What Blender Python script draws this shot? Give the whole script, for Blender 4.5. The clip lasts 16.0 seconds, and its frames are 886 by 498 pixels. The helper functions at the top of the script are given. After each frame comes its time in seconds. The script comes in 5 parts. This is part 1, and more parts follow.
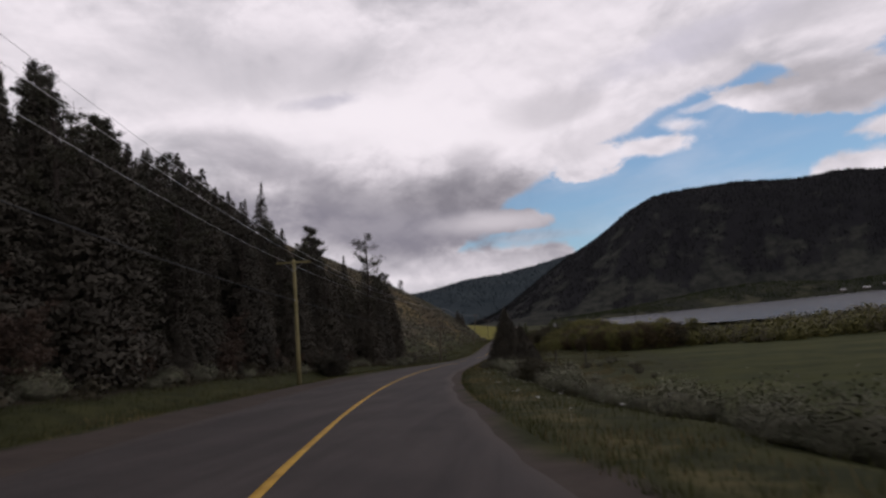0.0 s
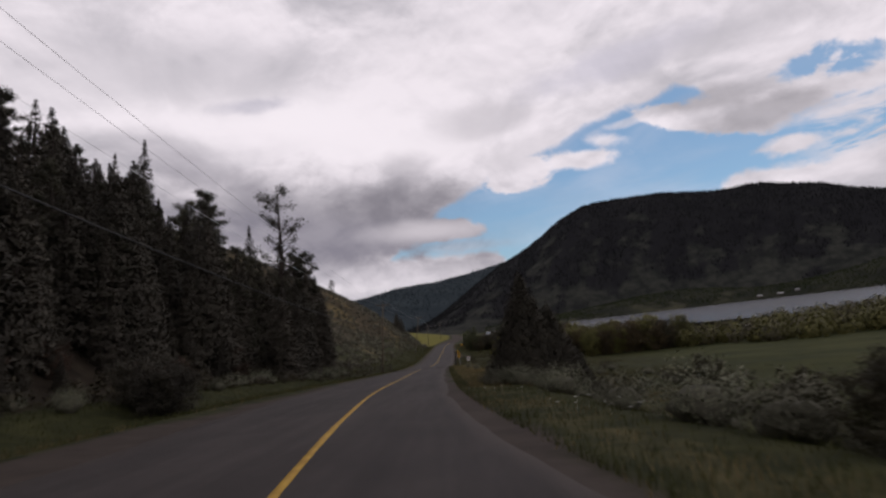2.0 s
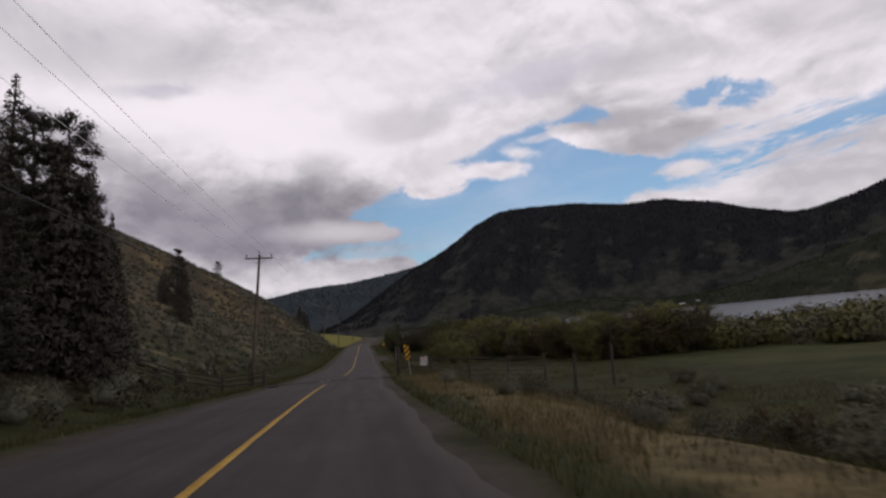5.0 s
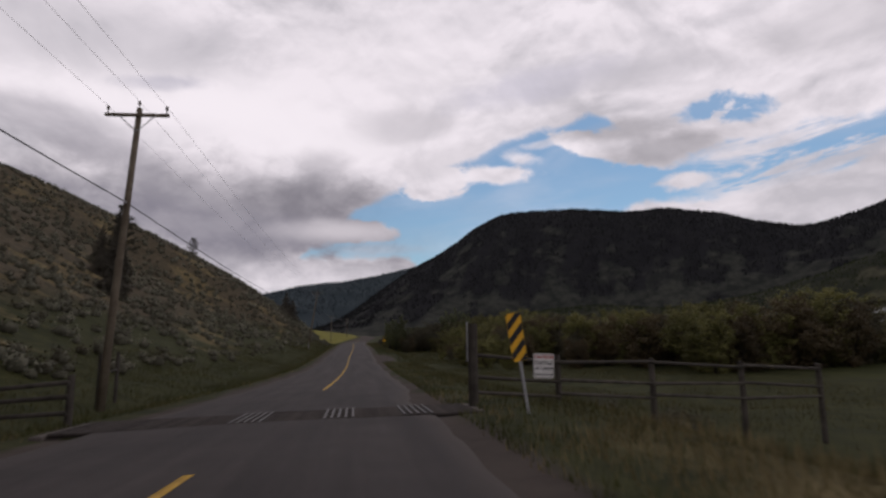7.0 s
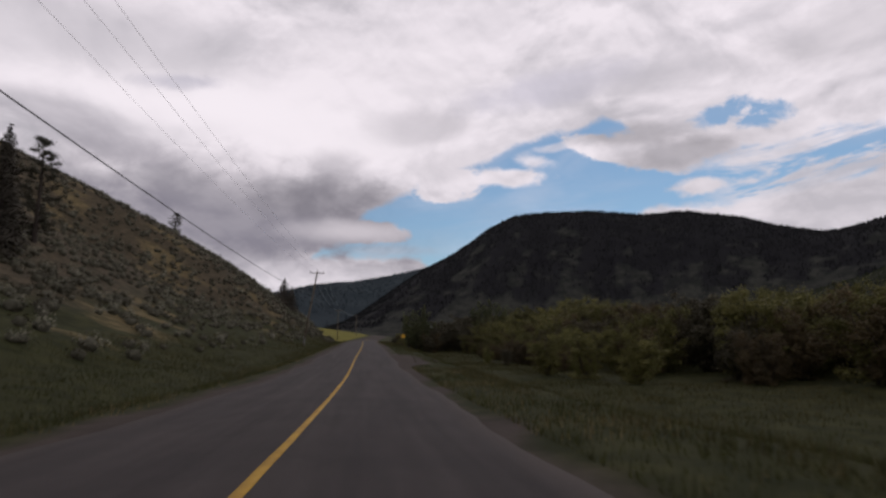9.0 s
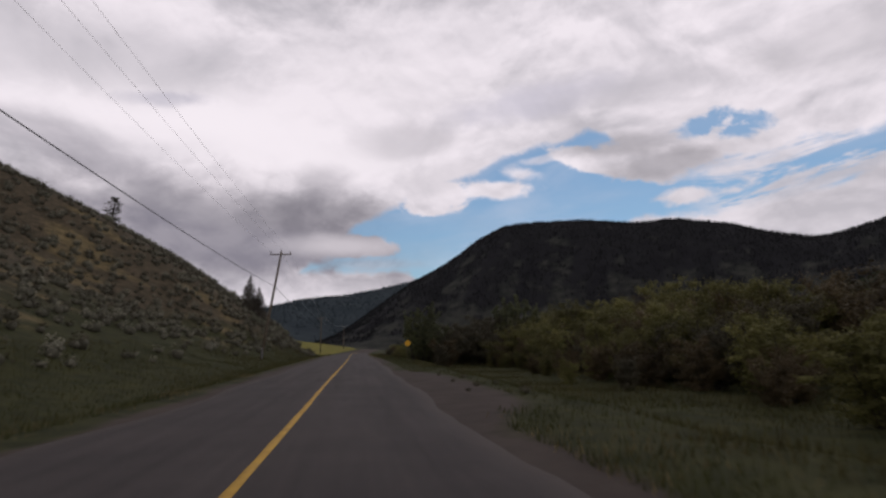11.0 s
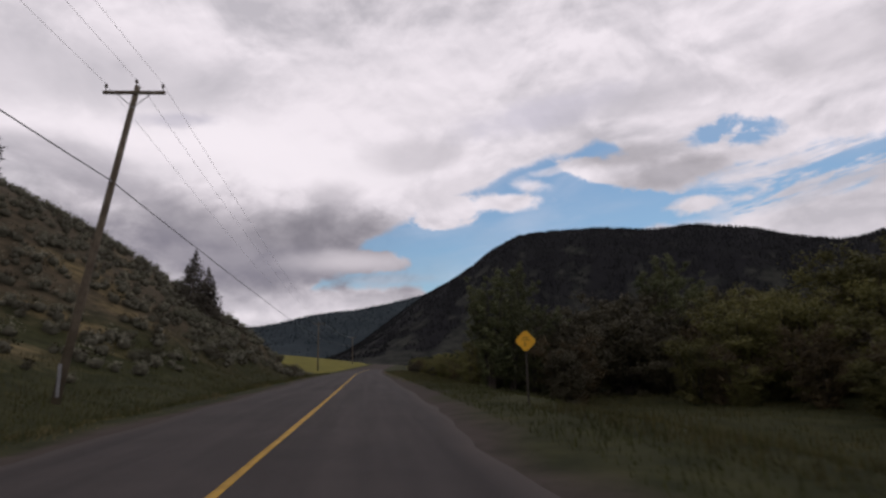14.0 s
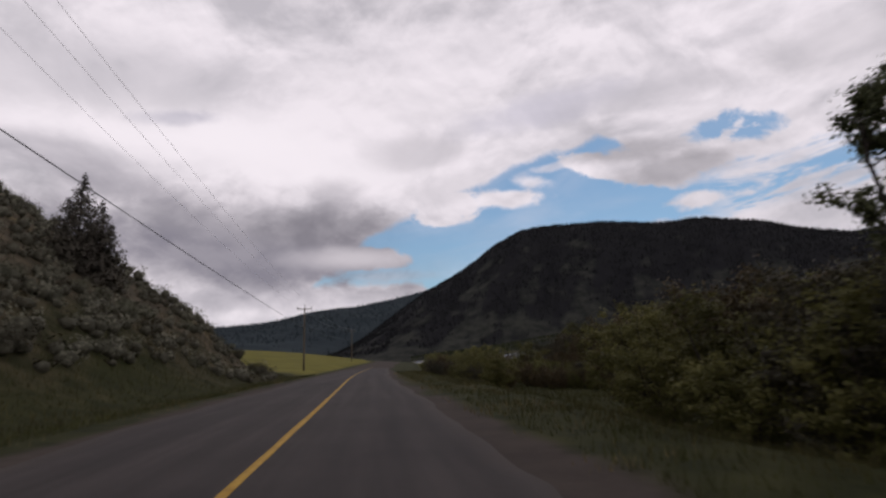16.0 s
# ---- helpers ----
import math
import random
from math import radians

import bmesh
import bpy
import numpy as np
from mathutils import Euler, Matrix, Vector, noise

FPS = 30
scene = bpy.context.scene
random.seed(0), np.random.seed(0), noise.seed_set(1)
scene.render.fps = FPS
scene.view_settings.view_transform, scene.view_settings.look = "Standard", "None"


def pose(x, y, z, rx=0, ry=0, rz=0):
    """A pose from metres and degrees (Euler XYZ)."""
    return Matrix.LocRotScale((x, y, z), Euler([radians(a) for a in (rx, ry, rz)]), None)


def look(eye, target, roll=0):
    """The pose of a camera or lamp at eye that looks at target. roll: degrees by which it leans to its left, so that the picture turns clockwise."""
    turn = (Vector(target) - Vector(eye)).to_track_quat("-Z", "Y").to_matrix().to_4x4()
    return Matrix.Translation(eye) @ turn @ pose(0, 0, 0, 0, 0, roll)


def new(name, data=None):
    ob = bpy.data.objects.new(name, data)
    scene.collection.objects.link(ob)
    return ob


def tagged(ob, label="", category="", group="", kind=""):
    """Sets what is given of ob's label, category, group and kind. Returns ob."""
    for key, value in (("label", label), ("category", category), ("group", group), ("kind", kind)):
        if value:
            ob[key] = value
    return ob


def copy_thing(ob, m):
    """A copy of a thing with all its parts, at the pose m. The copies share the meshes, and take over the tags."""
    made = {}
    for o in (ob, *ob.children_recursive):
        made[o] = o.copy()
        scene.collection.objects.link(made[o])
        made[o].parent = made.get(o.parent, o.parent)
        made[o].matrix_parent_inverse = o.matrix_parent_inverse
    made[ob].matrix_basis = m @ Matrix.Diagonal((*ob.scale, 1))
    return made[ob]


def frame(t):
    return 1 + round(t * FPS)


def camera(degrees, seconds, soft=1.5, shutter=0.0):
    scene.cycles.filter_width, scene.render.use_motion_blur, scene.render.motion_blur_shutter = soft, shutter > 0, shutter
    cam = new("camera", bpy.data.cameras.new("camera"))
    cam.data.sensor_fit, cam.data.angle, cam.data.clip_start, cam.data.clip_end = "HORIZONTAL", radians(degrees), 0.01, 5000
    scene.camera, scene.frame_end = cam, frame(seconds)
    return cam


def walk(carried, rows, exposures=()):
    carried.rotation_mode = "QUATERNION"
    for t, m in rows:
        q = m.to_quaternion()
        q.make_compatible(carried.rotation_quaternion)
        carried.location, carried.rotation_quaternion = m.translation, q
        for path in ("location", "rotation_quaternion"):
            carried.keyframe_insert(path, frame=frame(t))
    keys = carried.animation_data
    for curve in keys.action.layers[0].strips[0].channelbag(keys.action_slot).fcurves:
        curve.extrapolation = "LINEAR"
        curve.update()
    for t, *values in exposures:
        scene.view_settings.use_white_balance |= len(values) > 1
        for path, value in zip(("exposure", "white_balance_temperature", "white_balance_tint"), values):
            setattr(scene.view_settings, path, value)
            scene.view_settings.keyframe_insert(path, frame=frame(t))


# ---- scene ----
cam = camera(76.2, 16.0, soft=2.5, shutter=0.2)

# seconds, x, y, z, yaw, pitch, roll of a camera behind a car's windscreen
PATH = [
    (0, 7.83, 0.00, 7.92, 7.01, 7.81, -3.38),
    (0.5, 6.22, 6.80, 7.54, 5.37, 7.65, -3.81),
    (1, 4.72, 13.64, 7.17, 3.62, 7.89, -4.01),
    (1.5, 3.46, 20.53, 6.80, 1.95, 8.06, -4.08),
    (2, 2.33, 27.45, 6.45, 0.10, 8.28, -4.02),
    (2.5, 1.49, 34.40, 6.12, -1.63, 8.22, -4.17),
    (3, 0.86, 41.37, 5.78, -3.33, 8.28, -4.06),
    (3.5, 0.43, 48.36, 5.45, -4.93, 8.30, -4.32),
    (4, 0.19, 55.36, 5.12, -6.44, 8.20, -3.38),
    (4.5, 0.10, 62.35, 4.79, -7.81, 8.15, -4.46),
    (5, 0.14, 69.35, 4.45, -8.71, 8.20, -2.79),
    (7.5, -0.13, 104.35, 2.87, -8.44, 8.55, 0.57),
    (8, -0.07, 111.35, 2.58, -7.75, 8.41, 2.12),
    (8.5, -0.03, 118.35, 2.29, -7.61, 8.64, 1.48),
    (9, 0.00, 125.35, 2.02, -7.75, 8.65, 0.50),
    (9.5, 0.05, 132.35, 1.77, -8.13, 8.85, -1.40),
    (12, 0.65, 167.34, 1.10, -9.12, 10.80, 0.06),
    (12.5, 0.78, 174.34, 1.09, -8.63, 11.25, 0.35),
    (13, 0.89, 181.34, 1.11, -8.26, 11.39, -0.39),
    (13.5, 0.97, 188.34, 1.15, -8.01, 11.41, -1.35),
    (14, 1.02, 195.34, 1.19, -7.83, 11.38, -1.53),
    (14.5, 1.05, 202.34, 1.23, -7.81, 11.29, -1.30),
    (15, 1.07, 209.34, 1.26, -7.76, 11.08, -1.22),
    (15.5, 1.09, 216.34, 1.29, -7.71, 11.05, -1.46),
    (16, 1.10, 223.34, 1.30, -7.68, 11.04, -1.78),
]
walk(cam, [(t, pose(x, y, z, 90 + pitch, 0, yaw) @ pose(0, 0, 0, 0, 0, roll)) for t, x, y, z, yaw, pitch, roll in PATH],
     exposures=[(0, 0.0, 6440, 14), (16, 0.0, 6440, 14)])

# ---- light ----
SUN_AZ, SUN_EL = radians(35), radians(50)
scene.view_settings.exposure = 0.0


def build_world():
    world = bpy.data.worlds.new("sky")
    scene.world = world
    world.use_nodes = True
    nt = world.node_tree
    nt.nodes.clear()
    N, L = nt.nodes.new, nt.links.new

    def math_node(op, a, b=None, c=None, clamp=False):
        n = N("ShaderNodeMath")
        n.operation, n.use_clamp = op, clamp
        for k, v in enumerate((a, b, c)):
            if v is None:
                continue
            if isinstance(v, (int, float)):
                n.inputs[k].default_value = v
            else:
                L(v, n.inputs[k])
        return n.outputs[0]

    def ramp(v, a, b, lo=0.0, hi=1.0):
        n = N("ShaderNodeMapRange")
        n.interpolation_type = "SMOOTHSTEP"
        for k, u in enumerate((a, b, lo, hi)):
            n.inputs[k + 1].default_value = u
        L(v, n.inputs[0])
        return n.outputs[0]

    def fbm(vec, scale, detail, rough, distort=0.0):
        n = N("ShaderNodeTexNoise")
        n.inputs["Scale"].default_value = scale
        n.inputs["Detail"].default_value = detail
        n.inputs["Roughness"].default_value = rough
        n.inputs["Distortion"].default_value = distort
        L(vec, n.inputs["Vector"])
        return n.outputs["Fac"]

    def mix(f, a, b):
        n = N("ShaderNodeMix")
        n.data_type = "RGBA"
        if isinstance(f, (int, float)):
            n.inputs[0].default_value = f
        else:
            L(f, n.inputs[0])
        for k, v in ((6, a), (7, b)):
            if isinstance(v, tuple):
                n.inputs[k].default_value = (*v, 1)
            else:
                L(v, n.inputs[k])
        return n.outputs[2]

    sky = N("ShaderNodeTexSky")
    sky.sky_type = "NISHITA"
    sky.sun_disc = False
    sky.sun_elevation, sky.sun_rotation = SUN_EL, SUN_AZ
    sky.air_density, sky.dust_density, sky.ozone_density = 1.0, 0.6, 1.5
    coord = N("ShaderNodeTexCoord").outputs["Generated"]
    sep = N("ShaderNodeSeparateXYZ")
    L(coord, sep.inputs[0])
    X, Y, Z = sep.outputs
    # directions as azimuth and elevation in degrees
    az = math_node("MULTIPLY", math_node("ARCTAN2", X, Y), 57.2958)
    el = math_node("MULTIPLY", math_node("ARCSINE", Z), 57.2958)

    def vec(x, y, z=0.0):
        c = N("ShaderNodeCombineXYZ")
        for k, v in enumerate((x, y, z)):
            if isinstance(v, (int, float)):
                c.inputs[k].default_value = v
            else:
                L(v, c.inputs[k])
        return c.outputs[0]

    # heaped clouds, with a second look a little higher up for their shading
    def heap(lift, depth=2.7):
        return vec(math_node("MULTIPLY", az, 0.1), math_node("MULTIPLY", math_node("ADD", el, lift), 0.15), depth)

    puffs = fbm(heap(0.0), 0.95, 8, 0.55, 0.35)
    puffs_up = fbm(heap(1.1), 0.95, 8, 0.55, 0.35)
    billow = fbm(heap(0.0, 9.3), 2.3, 6, 0.5, 0.25)
    billow_up = fbm(heap(0.45, 9.3), 2.3, 6, 0.5, 0.25)
    frill = fbm(heap(0.0), 3.2, 8, 0.6, 0.3)
    veil = fbm(vec(math_node("MULTIPLY", az, 0.035), math_node("MULTIPLY_ADD", az, -0.012, math_node("MULTIPLY", el, 0.16)), 1.3), 1.0, 5, 0.5, 0.4)
    streak = fbm(vec(math_node("MULTIPLY", az, 0.10), math_node("MULTIPLY_ADD", az, -0.055, math_node("MULTIPLY", el, 0.50)), 5.1), 1.0, 7, 0.6, 0.6)
    c0 = lambda n, k: math_node("MULTIPLY", math_node("SUBTRACT", n, 0.5), k)
    wob = math_node("ADD", c0(puffs, 8.0), c0(frill, 10.0))

    def edge_line(points):
        """Elevation of a cloud edge along the azimuth."""
        n = N("ShaderNodeValToRGB")
        ramp_ = n.color_ramp
        lo, hi = points[0][0], points[-1][0]
        for k, (a, e) in enumerate(points):
            if k == 0:
                q = ramp_.elements[0]
            elif k == len(points) - 1:
                q = ramp_.elements[len(ramp_.elements) - 1]
            else:
                q = ramp_.elements.new((a - lo) / (hi - lo))
            q.position = (a - lo) / (hi - lo)
            q.color = (e / 30, e / 30, e / 30, 1)
        L(math_node("DIVIDE", math_node("SUBTRACT", az, lo), hi - lo), n.inputs[0])
        return math_node("MULTIPLY", n.outputs[0], 30.0)

    def blob(a, e, ra, re, soft=0.5, tilt=0.0, rough=0.16):
        """1 within an ellipse of cloud, 0 outside, with a frayed edge."""
        da = math_node("SUBTRACT", az, a)
        de = math_node("MULTIPLY_ADD", da, -tilt, math_node("SUBTRACT", el, e))
        q = math_node("ADD", math_node("POWER", math_node("DIVIDE", da, ra), 2.0), math_node("POWER", math_node("DIVIDE", de, re), 2.0))
        q = math_node("MULTIPLY_ADD", wob, rough, math_node("SQRT", q))
        return ramp(q, 1 + soft, 1 - soft)

    # the opening in the deck over the mountain's shoulder
    upper = edge_line([(-7, 5.0), (-4.5, 8.2), (-2.2, 9.0), (-1.0, 11.2), (0, 12.2), (3.3, 13.9), (6, 14.9), (10, 16.4), (14, 18.3), (15.3, 19.0), (18.8, 19.9), (22, 20.4), (24.2, 21.2), (26, 20.4), (28.5, 17.8), (31, 16.4), (37, 16.5), (41, 16.4), (44, 17.2), (49, 17.4), (56, 15.0), (60, 10.0)])
    lower = edge_line([(-12, 8.0), (-4, 7.8), (2, 7.7), (5.5, 7.2), (8, 4.0), (24, 4.0), (27, 11.3), (29, 12.1), (33, 12.4), (38, 12.2), (42, 12.5), (45, 13.4), (48, 13.9), (60, 14.0)])
    inside = math_node("ADD", math_node("MINIMUM", math_node("SUBTRACT", upper, el), math_node("SUBTRACT", el, lower)), math_node("MULTIPLY", wob, 0.24))
    gap = ramp(inside, -0.45, 0.55)
    for a, e, ra, re, soft, tilt, rough, k in (
            (-1.2, 10.2, 5.0, 1.15, 0.16, 0.0, 0.13, 1.0), (8.4, 15.2, 4.2, 1.9, 0.13, 0.15, 0.12, 1.0), (13.4, 15.8, 4.6, 1.0, 0.3, 0.02, 0.16, 1.0),
            (17.0, 17.3, 1.9, 0.75, 0.5, -0.1, 0.22, 0.85), (19.6, 18.6, 2.6, 0.40, 0.6, 0.1, 0.22, 0.6), (23.6, 18.2, 3.4, 1.15, 0.18, -0.22, 0.14, 1.0), (29.5, 17.7, 5.4, 2.3, 0.15, -0.06, 0.12, 1.0),
            (32.8, 13.8, 2.6, 0.85, 0.35, 0.05, 0.18, 1.0), (36.0, 15.8, 3.4, 0.7, 0.6, 0.0, 0.2, 0.8), (1.5, 8.4, 4.5, 0.5, 0.8, 0.0, 0.2, 0.45)):
        gap = math_node("MULTIPLY", gap, math_node("MULTIPLY_ADD", blob(a, e, ra, re, soft, tilt, rough), -k, 1.0))
    wisps = math_node("MULTIPLY", ramp(streak, 0.43, 0.56), math_node("MULTIPLY", ramp(az, 31.0, 38.0), 0.9))
    gap = math_node("MULTIPLY", gap, math_node("SUBTRACT", 1.0, wisps))
    thin = math_node("MULTIPLY", ramp(veil, 0.42, 0.62), 0.22)
    gap = math_node("MULTIPLY", gap, math_node("SUBTRACT", 1.0, thin))
    hole = math_node("MULTIPLY", blob(37.0, 19.9, 3.7, 1.25, 0.28, -0.10, 0.20), math_node("MULTIPLY_ADD", ramp(frill, 0.50, 0.62), -0.75, 0.95))
    gap = math_node("MAXIMUM", gap, hole)
    # tone of the clouds: broad veil, heaps lit from above, fine billows
    lit = math_node("ADD", math_node("MULTIPLY", math_node("SUBTRACT", puffs, puffs_up), 1.5), math_node("MULTIPLY", math_node("SUBTRACT", billow, billow_up), 0.8))
    tone = math_node("ADD", math_node("MULTIPLY", ramp(veil, 0.34, 0.60), 0.50), math_node("ADD", math_node("MULTIPLY", ramp(puffs, 0.36, 0.60), 0.46), lit), clamp=True)
    cloud = mix(tone, (0.52, 0.50, 0.53), (0.86, 0.81, 0.84))
    frayed = ramp(math_node("SUBTRACT", math_node("ADD", math_node("MULTIPLY", puffs, 0.7), math_node("MULTIPLY", billow, 0.3)), math_node("MULTIPLY", lit, 0.55)), 0.62, 0.38)
    for a, e, ra, re, tilt, k, col in (
            (-14.0, 21.0, 15.0, 3.0, -0.05, -1.0, (0.90, 0.85, 0.875)), (-4.0, 18.2, 8.0, 1.8, 0.05, -0.8, (0.90, 0.85, 0.875)), (2.0, 26.0, 12.0, 3.0, 0.0, -0.5, (0.86, 0.81, 0.835)),
            (-11.0, 11.4, 18.0, 4.4, -0.08, 1.2, (0.285, 0.27, 0.30)), (-14.0, 10.4, 12.0, 2.6, -0.10, 1.0, (0.235, 0.225, 0.265)), (-5.5, 13.3, 7.5, 1.9, 0.05, 0.9, (0.215, 0.205, 0.23)), (-1.5, 10.2, 5.0, 0.9, 0.0, -0.75, (0.66, 0.62, 0.645)), (-3.5, 16.4, 3.0, 1.6, 0.0, 0.55, (0.38, 0.36, 0.39)),
            (-17.5, 13.6, 7.0, 1.6, -0.25, 0.45, (0.33, 0.315, 0.345)), (-25.0, 17.0, 6.5, 1.9, -0.25, 0.75, (0.38, 0.36, 0.395)), (-11.0, 6.2, 12.0, 1.0, 0.0, 0.4, (0.42, 0.40, 0.44)),
            (-24.0, 25.5, 14.0, 3.2, 0.08, 0.75, (0.52, 0.50, 0.53)), (-18.5, 22.6, 3.6, 0.6, 0.12, 0.7, (0.45, 0.44, 0.51)), (5.0, 20.8, 5.0, 1.6, 0.0, 0.6, (0.50, 0.475, 0.50)), (9.0, 17.0, 4.6, 1.6, 0.1, 0.55, (0.48, 0.46, 0.485)),
            (19.0, 24.2, 8.0, 1.5, 0.12, 0.6, (0.56, 0.54, 0.62)), (27.0, 19.2, 4.2, 1.0, -0.05, 0.85, (0.34, 0.325, 0.345)), (31.5, 17.0, 5.6, 1.3, 0.08, 0.95, (0.33, 0.315, 0.335)), (30.0, 24.0, 8.0, 1.2, 0.0, 0.45, (0.50, 0.48, 0.51)), (46.0, 24.5, 8.0, 2.4, 0.0, 0.5, (0.46, 0.44, 0.46))):
        if k < 0:
            f = math_node("MULTIPLY", blob(a, e, ra, re, 0.85, tilt, 0.05), -k)
        else:
            f = math_node("MULTIPLY", blob(a, e, ra, re, 0.55, tilt, 0.10), math_node("MULTIPLY_ADD", frayed, 0.40 * k, 0.58 * k))
        cloud = mix(f, cloud, col)
    # the unseen sky overhead is darkened to dim the light on the ground
    cloud = mix(ramp(el, 31.0, 62.0, 0.0, 0.92), cloud, (0.21, 0.20, 0.212))
    tint = N("ShaderNodeMix")
    tint.data_type, tint.blend_type = "RGBA", "MULTIPLY"
    tint.inputs[0].default_value = 1.0
    L(sky.outputs[0], tint.inputs[6])
    tint.inputs[7].default_value = (0.76, 0.95, 1.0, 1)
    blue = tint.outputs[2]
    bg_sky = N("ShaderNodeBackground")
    L(blue, bg_sky.inputs[0])
    bg_sky.inputs[1].default_value = 0.075
    bg_cloud = N("ShaderNodeBackground")
    L(cloud, bg_cloud.inputs[0])
    bg_cloud.inputs[1].default_value = 1.0
    mixer = N("ShaderNodeMixShader")
    L(gap, mixer.inputs[0])
    L(bg_cloud.outputs[0], mixer.inputs[1])
    L(bg_sky.outputs[0], mixer.inputs[2])
    out = N("ShaderNodeOutputWorld")
    L(mixer.outputs[0], out.inputs[0])


build_world()
sun = bpy.data.lights.new("sun", "SUN")
sun.energy, sun.angle, sun.color = 0.2, radians(20), (1.0, 0.95, 0.88)
sun_ob = new("sun", sun)
sun_ob.matrix_world = look((math.sin(SUN_AZ) * math.cos(SUN_EL) * 100, math.cos(SUN_AZ) * math.cos(SUN_EL) * 100, math.sin(SUN_EL) * 100), (0, 0, 0))


# ---- materials ----
def material(name, colours, scale=2.0, rough=0.85, bump=0.3, fine=40.0, metal=0.0, per_object=0.0, per_island=0.0, spec=0.3, coords="Object", trans=0.0):
    """Noise between colours at two scales, with fine relief; per_object and per_island vary brightness piece by piece."""
    m = bpy.data.materials.new(name)
    m.use_nodes = True
    nt = m.node_tree
    N, L = nt.nodes.new, nt.links.new
    b = nt.nodes["Principled BSDF"]
    b.inputs["Roughness"].default_value, b.inputs["Metallic"].default_value = rough, metal
    b.inputs["Specular IOR Level"].default_value = spec
    tc = N("ShaderNodeTexCoord")
    a = N("ShaderNodeTexNoise")
    a.inputs["Scale"].default_value, a.inputs["Detail"].default_value, a.inputs["Roughness"].default_value = scale, 6, 0.6
    c = N("ShaderNodeTexNoise")
    c.inputs["Scale"].default_value, c.inputs["Detail"].default_value = fine, 4
    for n in (a, c):
        L(tc.outputs[coords], n.inputs["Vector"])
    mx = N("ShaderNodeMath")
    mx.operation = "MULTIPLY_ADD"
    L(c.outputs["Fac"], mx.inputs[0])
    mx.inputs[1].default_value = 0.35
    ad = N("ShaderNodeMath")
    ad.operation = "SUBTRACT"
    L(a.outputs["Fac"], ad.inputs[0])
    ad.inputs[1].default_value = 0.175
    L(ad.outputs[0], mx.inputs[2])
    r = N("ShaderNodeValToRGB")
    r.color_ramp.elements[0].position, r.color_ramp.elements[1].position = 0.32, 0.68
    r.color_ramp.elements[0].color, r.color_ramp.elements[1].color = (*colours[0], 1), (*colours[-1], 1)
    for k, col in enumerate(colours[1:-1]):
        e = r.color_ramp.elements.new(0.32 + 0.36 * (k + 1) / (len(colours) - 1))
        e.color = (*col, 1)
    L(mx.outputs[0], r.inputs[0])
    out = r.outputs[0]
    for amount, node, sock in ((per_object, "ShaderNodeObjectInfo", "Random"), (per_island, "ShaderNodeNewGeometry", "Random Per Island")):
        if amount:
            n = N(node)
            h = N("ShaderNodeHueSaturation")
            k = N("ShaderNodeMapRange")
            k.inputs[3].default_value, k.inputs[4].default_value = 1 - amount, 1 + amount
            L(n.outputs[sock], k.inputs[0])
            L(k.outputs[0], h.inputs["Value"])
            L(out, h.inputs["Color"])
            out = h.outputs[0]
    L(out, b.inputs["Base Color"])
    if bump:
        bp = N("ShaderNodeBump")
        bp.inputs["Strength"].default_value = bump
        bp.inputs["Distance"].default_value = 0.03
        L(c.outputs["Fac"], bp.inputs["Height"])
        L(bp.outputs[0], b.inputs["Normal"])
    if trans:
        t = N("ShaderNodeBsdfTranslucent")
        L(out, t.inputs[0])
        ms = N("ShaderNodeMixShader")
        ms.inputs[0].default_value = trans
        L(b.outputs[0], ms.inputs[1])
        L(t.outputs[0], ms.inputs[2])
        L(ms.outputs[0], nt.nodes["Material Output"].inputs[0])
    return m


